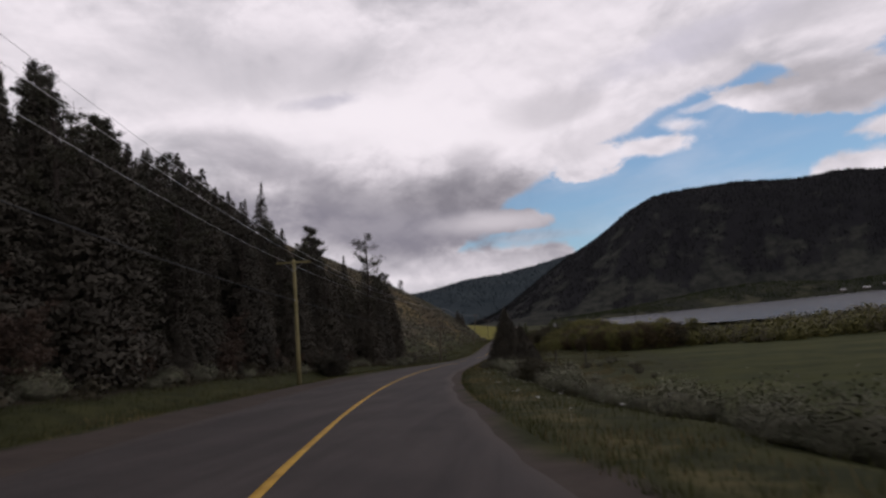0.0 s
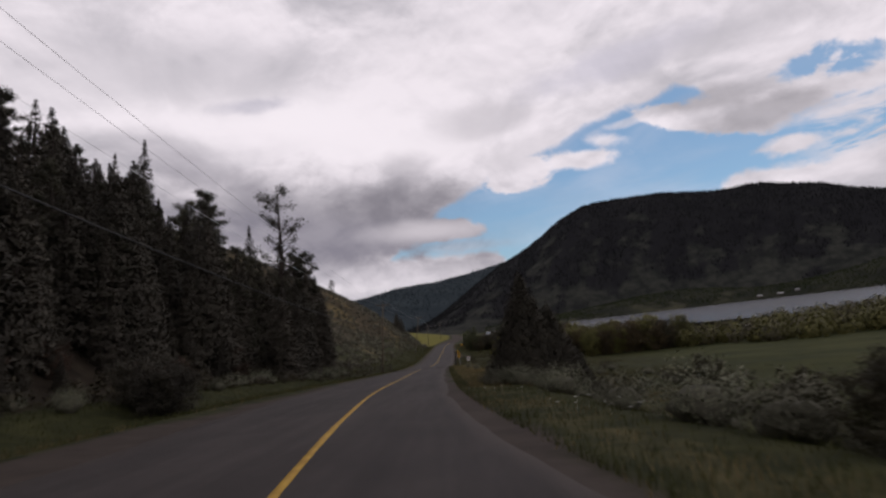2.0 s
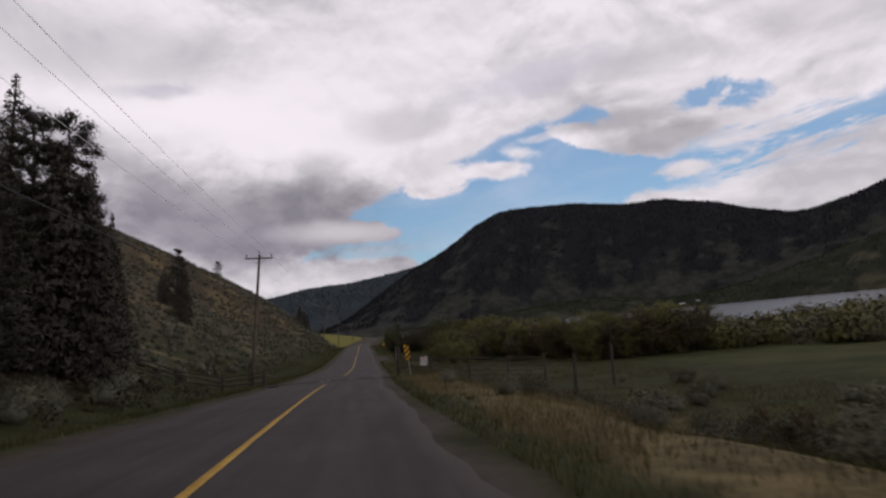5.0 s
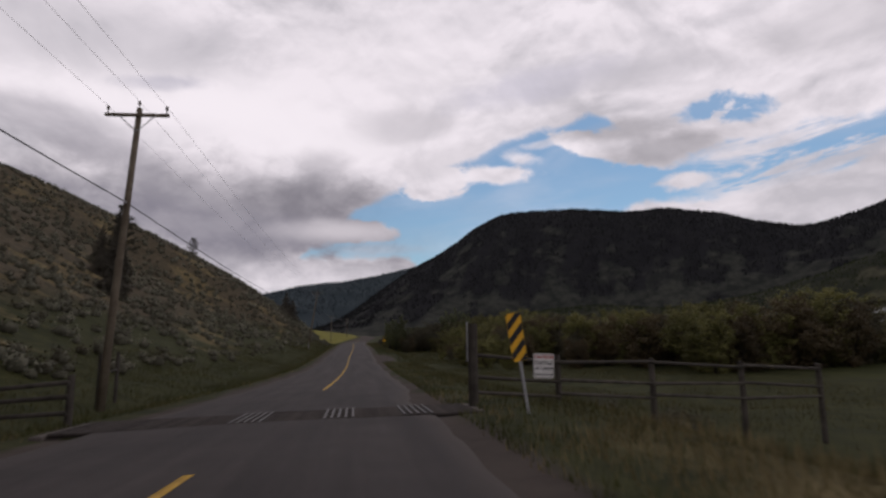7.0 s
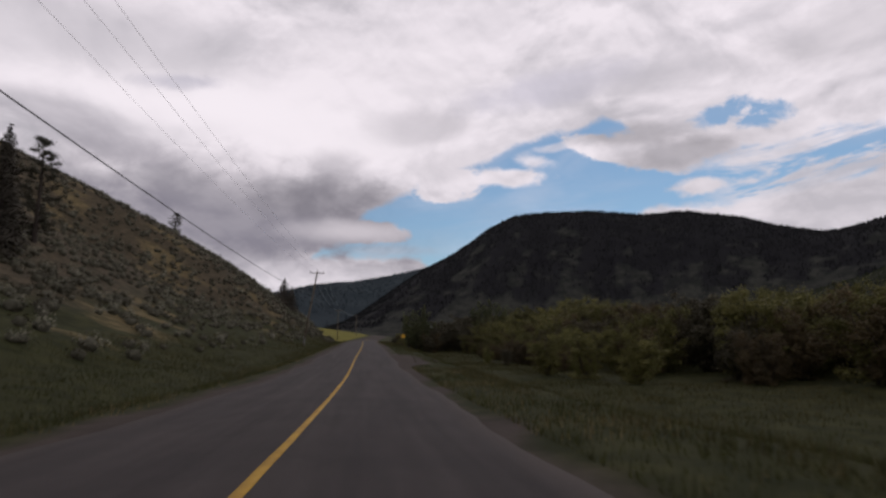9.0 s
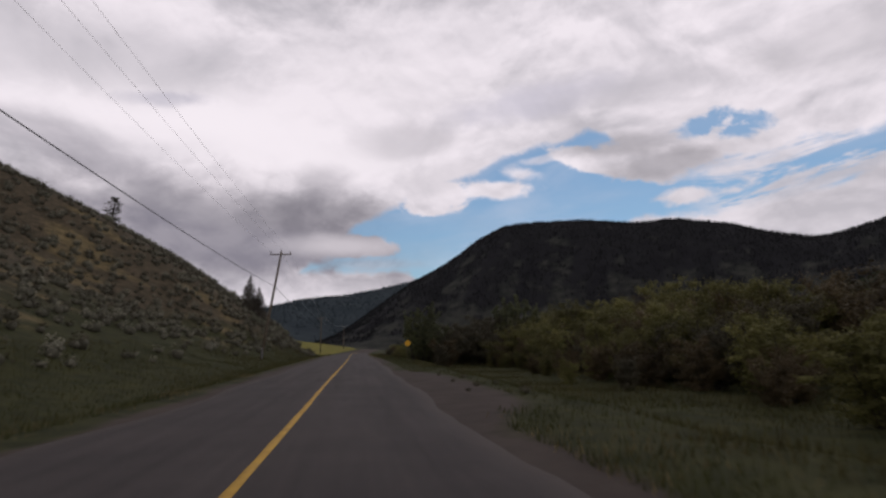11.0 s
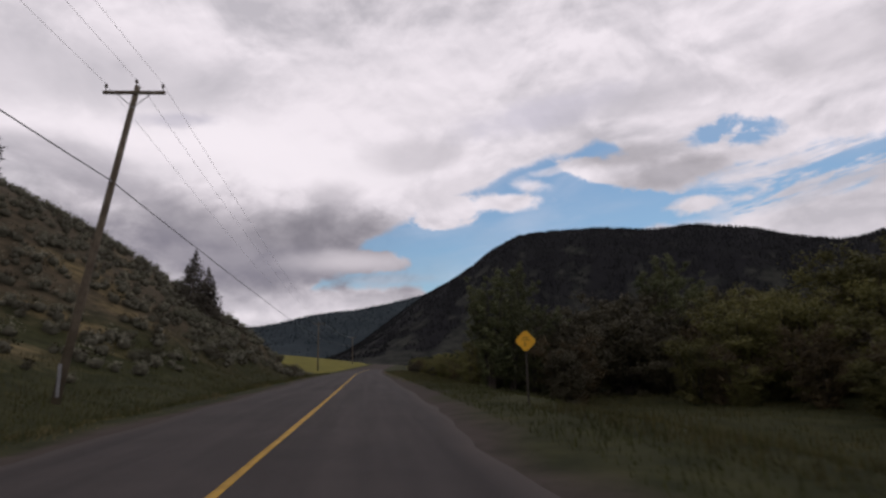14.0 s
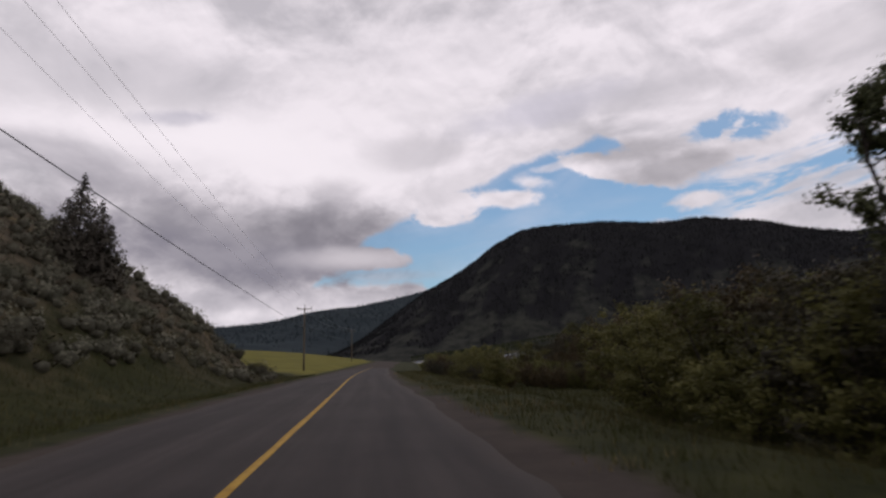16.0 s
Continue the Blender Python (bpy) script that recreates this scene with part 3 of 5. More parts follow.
# ---- mountains, lake ----
def mountain(name, label, crest, d_base, d_crest, mat, rough, seed, back=1.6, base_z=-4.0):
    """A ridge round the valley: crest gives (azimuth, elevation) as seen from the valley, in degrees."""
    f = spline(crest)
    az = np.linspace(crest[0][0], crest[-1][0], 260)
    k = np.concatenate([np.linspace(0, 1, 46), np.linspace(1.03, 1.5, 8)])
    A, K = np.meshgrid(np.radians(az), k)
    D = d_base(np.degrees(A)) * (1 - np.minimum(K, 1)) + d_crest(np.degrees(A)) * np.minimum(K, 1) + np.clip(K - 1, 0, 1) * 900
    top = np.tan(np.radians(f(np.degrees(A)))) * d_crest(np.degrees(A)) + 2
    prof = np.where(K <= 1, smooth(-0.25, 1.08, K) * 1.02 - 0.02, 1 - (K - 1) * back)
    prof = np.where(K <= 1, (prof - prof[0, 0]) / (prof[45, 0] - prof[0, 0]), prof)
    X, Y = D * np.sin(A), 150 + D * np.cos(A)
    bumps = rough * (waves(X, Y, 420, seed) + 0.5 * waves(X, Y, 160, seed + 1) + 0.25 * waves(X, Y, 60, seed + 2))
    Z = base_z + (top - base_z) * prof + bumps * np.minimum(K, 1) * np.clip(1.15 - K, 0, 1) * 2
    me = grid_mesh(name, X, Y, Z, mat)
    me.attributes.new("clearing", "FLOAT", "POINT").data.foreach_set("value", clearing(X, Y, K, seed).ravel().astype(np.float32))
    return new(name, me), (X, Y, Z, K)


def clearing(X, Y, K, seed):
    """1 on open scrubby ground of a slope, 0 under trees: more of it low down."""
    n = 0.8 * waves(X, Y, 260, seed + 5) + 0.9 * waves(X, Y, 90, seed + 6) + 0.6 * waves(X, Y, 38, seed + 7)
    return smooth(-0.15, 0.6, n - 3.0 * (K - 0.45))


def slope_material(name, wood, open_ground):
    """Woods broken by paler open ground."""
    m = material(name, wood, 0.02, 0.95, 0.0, 0.12, spec=0.05)
    nt = m.node_tree
    N, L = nt.nodes.new, nt.links.new
    b = nt.nodes["Principled BSDF"]
    under = b.inputs["Base Color"].links[0].from_socket
    at, tc, n, r, x = N("ShaderNodeAttribute"), N("ShaderNodeTexCoord"), N("ShaderNodeTexNoise"), N("ShaderNodeValToRGB"), N("ShaderNodeMix")
    at.attribute_name = "clearing"
    n.inputs["Scale"].default_value, n.inputs["Detail"].default_value, n.inputs["Roughness"].default_value = 0.03, 6, 0.65
    L(tc.outputs["Object"], n.inputs["Vector"])
    r.color_ramp.elements[0].position, r.color_ramp.elements[1].position = 0.40, 0.62
    r.color_ramp.elements[0].color, r.color_ramp.elements[1].color = (*open_ground[0], 1), (*open_ground[1], 1)
    L(n.outputs["Fac"], r.inputs[0])
    x.data_type = "RGBA"
    L(at.outputs["Fac"], x.inputs[0])
    L(under, x.inputs[6])
    L(r.outputs[0], x.inputs[7])
    L(x.outputs[2], b.inputs["Base Color"])
    return m


# wood colour holds a bluish cast painted for distance haze
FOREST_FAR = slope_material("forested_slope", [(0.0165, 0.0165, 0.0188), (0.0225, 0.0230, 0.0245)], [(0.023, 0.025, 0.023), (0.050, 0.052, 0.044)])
# distance haze is put into the ridge's colour; the air is clear
FOREST_HAZE = material("haze_tinted_ridge", [(0.027, 0.038, 0.045), (0.042, 0.055, 0.062)], 0.006, 0.95, 0.0, 0.03, spec=0.05)
BENCH = slope_material("grassy_bench", [(0.018, 0.020, 0.016), (0.036, 0.038, 0.027)], [(0.030, 0.034, 0.022), (0.074, 0.070, 0.045)])
const = lambda v: (lambda a: np.zeros_like(np.asarray(a, float)) + v)
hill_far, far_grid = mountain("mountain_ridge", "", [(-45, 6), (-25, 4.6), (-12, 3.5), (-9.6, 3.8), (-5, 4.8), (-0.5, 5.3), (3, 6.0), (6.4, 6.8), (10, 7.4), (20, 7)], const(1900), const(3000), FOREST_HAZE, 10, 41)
tagged(hill_far, "forested ridge tinted blue-green for haze, closing the valley", "mountain", kind="structure")
near_crest = [(-5, 0.1), (-2, 1.3), (1, 3.2), (4, 5.4), (6.4, 6.9), (8.5, 7.9), (10.4, 9.1), (12.5, 10.7), (14.5, 11.7), (18, 12.2), (22, 12.25), (26, 11.9), (28.7, 11.6), (31.8, 11.7), (35.5, 11.0), (39.4, 9.9), (43.5, 9.1), (46.4, 9.6), (52, 11.2), (62, 12), (90, 9)]
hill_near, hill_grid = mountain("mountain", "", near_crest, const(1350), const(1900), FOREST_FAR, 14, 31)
tagged(hill_near, "dark forested mountain across the valley", "mountain", kind="structure")
bench, bench_grid = mountain("hillside_bench", "", [(4, 0.05), (9, 0.7), (15, 1.5), (20, 2.3), (26, 2.6), (31, 2.2), (37, 2.9), (43, 4.4), (50, 6.6), (58, 8.2), (70, 8), (90, 6)], const(1120), const(1380), BENCH, 9, 51)
tagged(bench, "grassy benches and scrub below the mountain", "hillside", kind="structure")


def tree_spikes(grid, count, seed, low, high, name, label, mat, keep, ground_seed):
    """A far wood: many small pointed trees on a slope."""
    X, Y, Z, K = grid
    r = np.random.RandomState(seed)
    n, m = X.shape
    i, j = r.uniform(0, n - 1.001, count * 3), r.uniform(0, m - 1.001, count * 3)
    i0, j0 = i.astype(int), j.astype(int)
    fi, fj = i - i0, j - j0

    def at(G):
        return (G[i0, j0] * (1 - fi) * (1 - fj) + G[i0 + 1, j0] * fi * (1 - fj) + G[i0, j0 + 1] * (1 - fi) * fj + G[i0 + 1, j0 + 1] * fi * fj)
    x, y, z, k = at(X), at(Y), at(Z), at(K)
    ok = np.where((k < 1.06) & (clearing(x, y, k, ground_seed) < r.uniform(0.25, 0.9, len(x))) & (keep + 0.5 * waves(x, y, 130, seed) + 0.35 * waves(x, y, 40, seed + 3) + 0.7 * (k - 0.5) + r.uniform(-0.3, 0.3, len(x)) > 0))[0][:count]
    x, y, z = x[ok], y[ok], z[ok]
    h = r.uniform(low, high, len(x))
    w = h * r.uniform(0.16, 0.26, len(x))
    a = r.uniform(0, 6.28, len(x))
    V = [np.stack([x + w * np.cos(a + q * 1.5708), y + w * np.sin(a + q * 1.5708), z - 1.0], -1) for q in range(4)]
    V.append(np.stack([x, y, z + h], -1))
    v = np.stack(V, 1).reshape(-1, 3)
    b = np.arange(len(x))[:, None] * 5
    f = np.concatenate([np.concatenate([b + q, b + (q + 1) % 4, b + 4], 1) for q in range(4)])
    tagged(new(name, mesh_from(name, v, f, mat)), label, "forest", kind="stuff")


# same bluish haze cast put into the conifers' colour
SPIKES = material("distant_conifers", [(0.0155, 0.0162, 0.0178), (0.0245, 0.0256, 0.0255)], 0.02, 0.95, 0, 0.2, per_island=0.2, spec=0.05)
# these trees carry the ridge's painted haze in their colour
SPIKES_HAZE = material("haze_tinted_conifers", [(0.025, 0.036, 0.042), (0.038, 0.050, 0.056)], 0.02, 0.95, 0, 0.2, per_island=0.3, spec=0.05)
SCRUB = material("bench_scrub", [(0.020, 0.027, 0.013), (0.045, 0.052, 0.026)], 0.02, 0.95, 0, 0.2, per_island=0.2, spec=0.05)
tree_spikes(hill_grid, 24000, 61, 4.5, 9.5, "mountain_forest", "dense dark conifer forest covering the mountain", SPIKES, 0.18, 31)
tree_spikes(far_grid, 7000, 62, 6, 12, "ridge_forest", "haze-tinted conifer forest covering the distant ridge", SPIKES_HAZE, 0.4, 41)
tree_spikes(bench_grid, 14000, 63, 2, 6, "bench_forest", "scattered dark trees and scrub on grassy benches", SCRUB, 0.1, 51)


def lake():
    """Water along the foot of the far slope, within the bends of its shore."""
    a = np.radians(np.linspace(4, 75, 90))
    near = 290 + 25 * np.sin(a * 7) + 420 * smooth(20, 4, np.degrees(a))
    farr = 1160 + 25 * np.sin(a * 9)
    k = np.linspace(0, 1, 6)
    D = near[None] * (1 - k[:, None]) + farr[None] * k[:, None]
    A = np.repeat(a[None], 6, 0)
    # sloped up eastward to reach its height in view, unlike level water
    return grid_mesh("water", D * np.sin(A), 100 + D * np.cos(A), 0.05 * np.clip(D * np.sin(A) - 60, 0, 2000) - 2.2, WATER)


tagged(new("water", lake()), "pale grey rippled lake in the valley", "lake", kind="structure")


# ---- plants ----
def cards(points, size, rng, squash=0.6, up=0.3, out=None, loose=0.42):
    """Small leaf-like quads at the points, turned every way: verts, faces and normals as arrays."""
    n = len(points)
    d = rng.normal(size=(n, 3))
    if out is not None:
        d = out / np.maximum(np.linalg.norm(out, axis=1), 1e-6)[:, None] + loose * d
    d[:, 2] = d[:, 2] * (1 - up) + up
    d /= np.linalg.norm(d, axis=1)[:, None]
    e = np.cross(d, rng.normal(size=(n, 3)))
    e /= np.linalg.norm(e, axis=1)[:, None]
    sz = np.asarray(size)[..., None] * rng.uniform(0.6, 1.3, (n, 1))
    u, w = e * sz, np.cross(d, e) * sz * squash
    v = np.stack([points - u, points + w * 0.9, points + u, points - w], 1).reshape(-1, 3)
    soft = d * 0.45 + (0 if out is None else out / np.maximum(np.linalg.norm(out, axis=1), 1e-6)[:, None])
    soft /= np.linalg.norm(soft, axis=1)[:, None]
    return v, np.arange(4 * n).reshape(n, 4)[:, ::-1], np.repeat(soft, 4, 0)


def conifer_meshes(h, width, seed, spread=1.0, gap=0.0, mat=None, dens=1.0, bare=0.08, leaf=1.0, jit=0.05):
    """Trunk and crown of a fir: drooping whorls of needled boughs."""
    rng = np.random.RandomState(seed)
    random.seed(seed)
    bm = bmesh.new()
    lean = rng.uniform(-0.02, 0.02, 2) * h
    path = [(lean[0] * k * k, lean[1] * k * k, h * k) for k in (0, 0.25, 0.5, 0.75, 0.97)]
    tube(bm, path, [h * 0.016 * q + 0.015 for q in (1.25, 0.85, 0.6, 0.32, 0.05)], 7, 0.08)
    pts, size = [], []
    z = bare * h
    while z < h * 0.985:
        f = (z / h - bare) / (1 - bare)
        r = width * (1 - f) ** 0.8 * (0.75 + 0.25 * min(1, f * 6))
        n = max(3, int((6 - 2 * f) * dens))
        for k in range(n):
            if rng.rand() < gap:
                continue
            a = rng.uniform(0, 6.283)
            ln = max(0.12, r * rng.uniform(0.55, 1.12))
            droop = rng.uniform(-0.45, 0.05) * ln
            m = max(3, int(ln * 7 * dens))
            q = np.sqrt(rng.uniform(0.05, 1, m))
            side = rng.normal(0, 0.13, m) * ln * (0.4 + q * 0.6)
            p = np.stack([np.cos(a) * q * ln - np.sin(a) * side, np.sin(a) * q * ln + np.cos(a) * side, z + droop * q * q + rng.normal(0, jit * h / 12, m)], -1)
            p[:, 0] += lean[0] * (z / h) ** 2
            p[:, 1] += lean[1] * (z / h) ** 2
            pts.append(p)
            size.append(np.full(m, 0.11 + 0.02 * ln) * (h / 12) ** 0.4)
            if ln > 0.7 and k % 2 == 0:
                tube(bm, [(0, 0, z), (np.cos(a) * ln * 0.8, np.sin(a) * ln * 0.8, z + droop * 0.64)], [0.03, 0.008], 4)
        z += h * 0.028 * rng.uniform(0.7, 1.3) / spread
    pts, size = np.concatenate(pts), np.concatenate(size)
    v, f, soft = cards(pts, size * 1.7 * leaf, rng, 0.34, 0.1, pts * (1, 1, 0) + (0, 0, 0.6), 1.6)
    return finish(bm, "trunk", BARK), mesh_from("crown", v, f, mat or NEEDLES, normals=soft)


def finish(bm, name, mat):
    me = bpy.data.meshes.new(name)
    bm.to_mesh(me)
    bm.free()
    me.materials.append(mat)
    return me


def limbed_meshes(h, width, seed, mat, first=0.3, clump=0.5, leaf=0.1, limbs=26, per=60, shape=0.6, bark=None, stems=1, rise=0.5, trunk=0.018):
    """Trunk(s) with limbs and leaf clumps at their ends: pines, poplars, willows."""
    rng = np.random.RandomState(seed)
    random.seed(seed)
    bm = bmesh.new()
    pts, outs = [], []
    for s in range(stems):
        a0 = rng.uniform(0, 6.283)
        out = 0 if stems == 1 else width * rng.uniform(0.15, 0.6)
        hh = h * (1 if stems == 1 else rng.uniform(0.7, 1.0))
        tip = np.array([math.cos(a0) * out, math.sin(a0) * out, hh])
        curve = [np.array([tip[0] * k ** 0.8 + rng.normal(0, 0.012 * h), tip[1] * k ** 0.8 + rng.normal(0, 0.012 * h), hh * k]) for k in (0, 0.3, 0.6, 0.85, 1.0)]
        curve[0] = np.array([math.cos(a0) * 0.1 * (stems > 1), math.sin(a0) * 0.1 * (stems > 1), -0.15])
        r0 = h * trunk / math.sqrt(stems)
        tube(bm, curve, [r0 * q + 0.012 for q in (1.2, 0.85, 0.55, 0.28, 0.06)], 7, 0.08)
        for k in range(limbs):
            f = first + (1 - first) * (k + rng.rand()) / limbs
            at = np.array([np.interp(f, (0, 0.3, 0.6, 0.85, 1.0), [c[j] for c in curve]) for j in range(3)])
            r = width * (math.sin(math.pi * min(1, max(0.0, (f - first) / (1 - first)) * 0.86 + 0.14)) ** shape) * rng.uniform(0.5, 1.1) / (1 if stems == 1 else 1.5)
            a = rng.uniform(0, 6.283)
            end = at + np.array([math.cos(a) * r, math.sin(a) * r, r * rng.uniform(-0.1, 0.6) * rise * 2])
            mid = (at + end) / 2 + np.array([0, 0, -0.08 * r])
            tube(bm, [at, mid, end], [r0 * 0.32 * (1 - f * 0.6) + 0.006, r0 * 0.2 * (1 - f * 0.6) + 0.004, 0.004], 4)
            for q in (0.55, 0.8, 1.0):
                c = at + (end - at) * q
                m = int(per * rng.uniform(0.5, 1.2) * (0.6 + 0.4 * q) / 3)
                off = rng.normal(0, 1, (m, 3))
                outs.append(off)
                pts.append(c + off * clump * rng.uniform(0.6, 1.1) * np.array([0.5, 0.5, 0.38]))
    pts = np.concatenate(pts)
    pts[:, 2] = np.maximum(pts[:, 2], 0.05 * h * rng.rand(len(pts)))
    v, f, soft = cards(pts, np.full(len(pts), leaf), rng, 0.6, 0.2, np.concatenate(outs) + (pts - (0, 0, h * 0.45)) * 0.12)
    return finish(bm, "trunk", bark or BARK), mesh_from("crown", v, f, mat, normals=soft)


def plant(name, meshes, label, category, m, group=""):
    """A tree or shrub of two parts standing at the pose m."""
    ob = thing(name, label, category, m, group)
    part("trunk", meshes[0], None, ob)
    part("crown", meshes[1], None, ob)
    return ob


def stand(x, y, turn=0.0, size=1.0, sink=0.1):
    return pose(x, y, z_at(x, y) - sink, 0, 0, turn) @ Matrix.Diagonal((size, size, size, 1))


def by_road(s, y):
    return float(centre(y)) + s, y


FIRS = [conifer_meshes(14, 2.7, 101, 1.5, leaf=0.56, dens=2.7, bare=0.03), conifer_meshes(12, 2.5, 102, 1.5, leaf=0.56, dens=2.7, bare=0.03), conifer_meshes(15, 2.4, 103, 1.5, gap=0.12, leaf=0.56, dens=2.6, bare=0.05), conifer_meshes(10, 2.5, 104, 1.4, leaf=0.56, dens=2.7, bare=0.02), conifer_meshes(6.4, 2.5, 105, 1.5, 0.0, None, 1.7, 0.02, 0.8, 0.25)]
PINES = [limbed_meshes(14, 2.5, 111, PINE_NEEDLES, 0.10, 0.5, 0.075, 60, 380, 0.45), limbed_meshes(13, 2.4, 112, PINE_NEEDLES, 0.08, 0.45, 0.075, 60, 380, 0.45), limbed_meshes(15, 2.1, 113, PINE_NEEDLES, 0.42, 0.55, 0.080, 32, 170, 0.4, rise=0.8)]
JUNIPERS = [conifer_meshes(6.2, 2.6, 121, 2.0, 0.0, JUNIPER, 6.0, 0.005, 0.42, 0.5), conifer_meshes(4.2, 2.2, 122, 2.0, 0.0, JUNIPER, 6.0, 0.005, 0.42, 0.55), limbed_meshes(2.4, 2.0, 123, JUNIPER, 0.03, 0.42, 0.05, 12, 240, 0.4, stems=7, rise=0.7)]
WILLOWS = [limbed_meshes(h, w, 131 + k, mat, 0.06, 0.46, 0.070, 12, 190, 0.5, stems=7, rise=1.2) for k, (h, w, mat) in enumerate(((4.6, 2.6, WILLOW), (5.4, 2.8, WILLOW), (3.6, 2.6, WILLOW_DARK), (4.8, 2.4, WILLOW_DARK), (4.2, 2.6, RUSSET)))]
POPLARS = [limbed_meshes(9, 1.9, 141, POPLAR, 0.10, 0.36, 0.072, 22, 230, 0.42, stems=5, rise=2.4, trunk=0.022), limbed_meshes(11, 2.2, 142, POPLAR, 0.10, 0.36, 0.072, 24, 230, 0.42, stems=5, rise=2.4, trunk=0.022)]
rng = np.random.RandomState(7)

# forest on the hill beside the bend
proto = {}


def grow(kind, bank, k, label, category, x, y, turn, size, group, sink=0.1):
    key = (kind, k, label)
    if key not in proto:
        proto[key] = plant(kind, bank[k], label, category, stand(x, y, turn, 1.0, sink), group)
        proto[key].scale = (size, size, size)
        return proto[key]
    ob = copy_thing(proto[key], pose(x, y, z_at(x, y) - sink, 0, 0, turn))
    ob.scale = (size, size, size)
    return ob


# the forest's skyline from four places along the road: eye, then (azimuth, elevation) in degrees
SKYLINE = [((6.1, 6.8, 7.5), spline([(-44, 22), (-40, 21.5), (-36.5, 19), (-33.8, 19.2), (-31, 15.8), (-26, 15.6), (-23.7, 11.7), (-20.8, 10.5), (-17, 6.1), (-12.6, 5.2), (-11, 3.4)]), -46, -11),
           ((2.3, 27.5, 6.5), spline([(-39, 21.5), (-35.5, 20.5), (-33, 17.6), (-29, 17.6), (-26, 14.2), (-23, 14), (-21, 9.5), (-19, 8), (-14, 8.2), (-12.4, 5), (-10.8, 3.4)]), -39.5, -10.8),
           ((0.9, 41.4, 5.8), spline([(-36, 19.3), (-32, 19.6), (-30, 18.6), (-27.4, 16.2), (-25.5, 16.4), (-23, 11.5), (-22, 10.3), (-16.4, 10.2), (-14.6, 8), (-12.8, 5.2)]), -36, -12.8),
           ((0.1, 62.4, 4.8), spline([(-31, 19.6), (-28, 19.5), (-26.5, 16.5), (-24.8, 17.2), (-22.6, 14.5), (-20.6, 13.8), (-18.3, 9.2), (-16.9, 6.5)]), -31, -16.9)]


def canopy(x, y):
    """How tall a tree may grow at this place below the forest's skyline; 0 where there is none."""
    z, cap = z_at(x, y), 17.0 - 6.0 * float(smooth(45, 18, y))
    for (ex, ey, ez), line, start, end in SKYLINE:
        if y - ey < 2:
            continue
        a = math.degrees(math.atan2(x - ex, y - ey))
        if a > end:
            return 0.0
        if a < start:
            continue
        cap = min(cap, ez + math.hypot(x - ex, y - ey) * math.tan(math.radians(float(line(a)))) - z)
    return max(cap, 0.0)


FIR_HEIGHT = (14, 12, 15, 10)
for k in range(340):
    y = 112 - 124 * rng.rand() ** 1.15
    s = -(13.2 + 1.5 * float(smooth(30, 55, y) * smooth(85, 65, y)) + 38 * rng.rand() ** 1.25)
    x, y = by_road(s, y)
    room, b, turn, q, pick = canopy(x, y), rng.randint(4), rng.uniform(0, 360), 1.04 - 0.45 * rng.rand() ** 1.3, rng.rand()
    if room < 3.0:
        continue
    if pick < 0.86:
        grow("fir_tree", FIRS, b, "dark green fir in a dense hillside forest", "tree", x, y, turn, room * q / FIR_HEIGHT[b], "forest on the hillside")
    else:
        grow("pine_tree", PINES, b % 2, "dark green pine in a dense hillside forest", "tree", x, y, turn, room * q / (14, 13)[b % 2], "forest on the hillside")
for k in range(52):
    y = rng.uniform(-8, 108)
    x, y = by_road(-(12.4 + 4.5 * rng.rand()), y)
    size = rng.uniform(0.16, 0.42)
    if canopy(x, y) > 10 * size:
        grow("fir_tree", FIRS, 3, "young dark fir at the forest's edge", "tree", x, y, rng.uniform(0, 360), size, "young firs at the forest's edge")
# trees that stand out over the others
for x, y, top, bank, k, h in ((-17.5, 105.7, 18.6, PINES, 1, 13), (-21.0, 106.6, 22.2, FIRS, 2, 15), (-14.4, 103.5, 12.5, FIRS, 1, 12), (-13.0, 84.5, 13.2, FIRS, 0, 14), (-13.6, 90.0, 13.0, FIRS, 1, 12), (-12.8, 79.5, 11.8, FIRS, 3, 10), (-32.9, 110.0, 29.6, PINES, 1, 13), (-23.2, 101.0, 22.5, FIRS, 2, 15)):
    kind = "pine" if bank is PINES else "fir"
    grow(kind + "_tree", bank, k, "tall dark green " + kind + " at the end of a hillside forest", "tree", x, y, 31 * x, (top - z_at(x, y)) / h, "forest on the hillside")
for x, y, top in ((-22.8, 55.0, 24.4), (-26.2, 61.0, 25.6), (-18.7, 35.0, 20.5), (-51.0, 126.0, 45.5), (-48.0, 112.0, 38.0)):
    grow("fir_tree", FIRS, 2, "slender dark fir rising above a hillside forest", "tree", x, y, 50 * y, (top - z_at(x, y)) / 15, "forest on the hillside")
# tall open pine at the forest's edge, lone trees on the sage slope
grow("pine_tree", PINES, 2, "tall thin pine with an open crown of tufts", "tree", -15.4, 86.8, 20, (22.9 - z_at(-15.4, 86.8)) / 15, "")
grow("pine_tree", PINES, 1, "lone dark pine on the sagebrush slope", "tree", -37.0, 193.5, 50, 0.93, "trees on the sage slope")
grow("fir_tree", FIRS, 3, "lone dark fir on the sagebrush slope", "tree", -38.6, 190.0, 150, 0.8, "trees on the sage slope")
round_pine = grow("pine_tree", PINES, 0, "small round pine high on the sagebrush slope", "tree", -47.5, 272, 80, 0.42, "trees on the sage slope")
round_pine.scale = (0.72, 0.72, 0.40)
grow("fir_tree", FIRS, 1, "lone dark fir on the sagebrush slope", "tree", -31.6, 178.0, 20, (20.6 - z_at(-31.6, 178)) / 12, "trees on the sage slope")
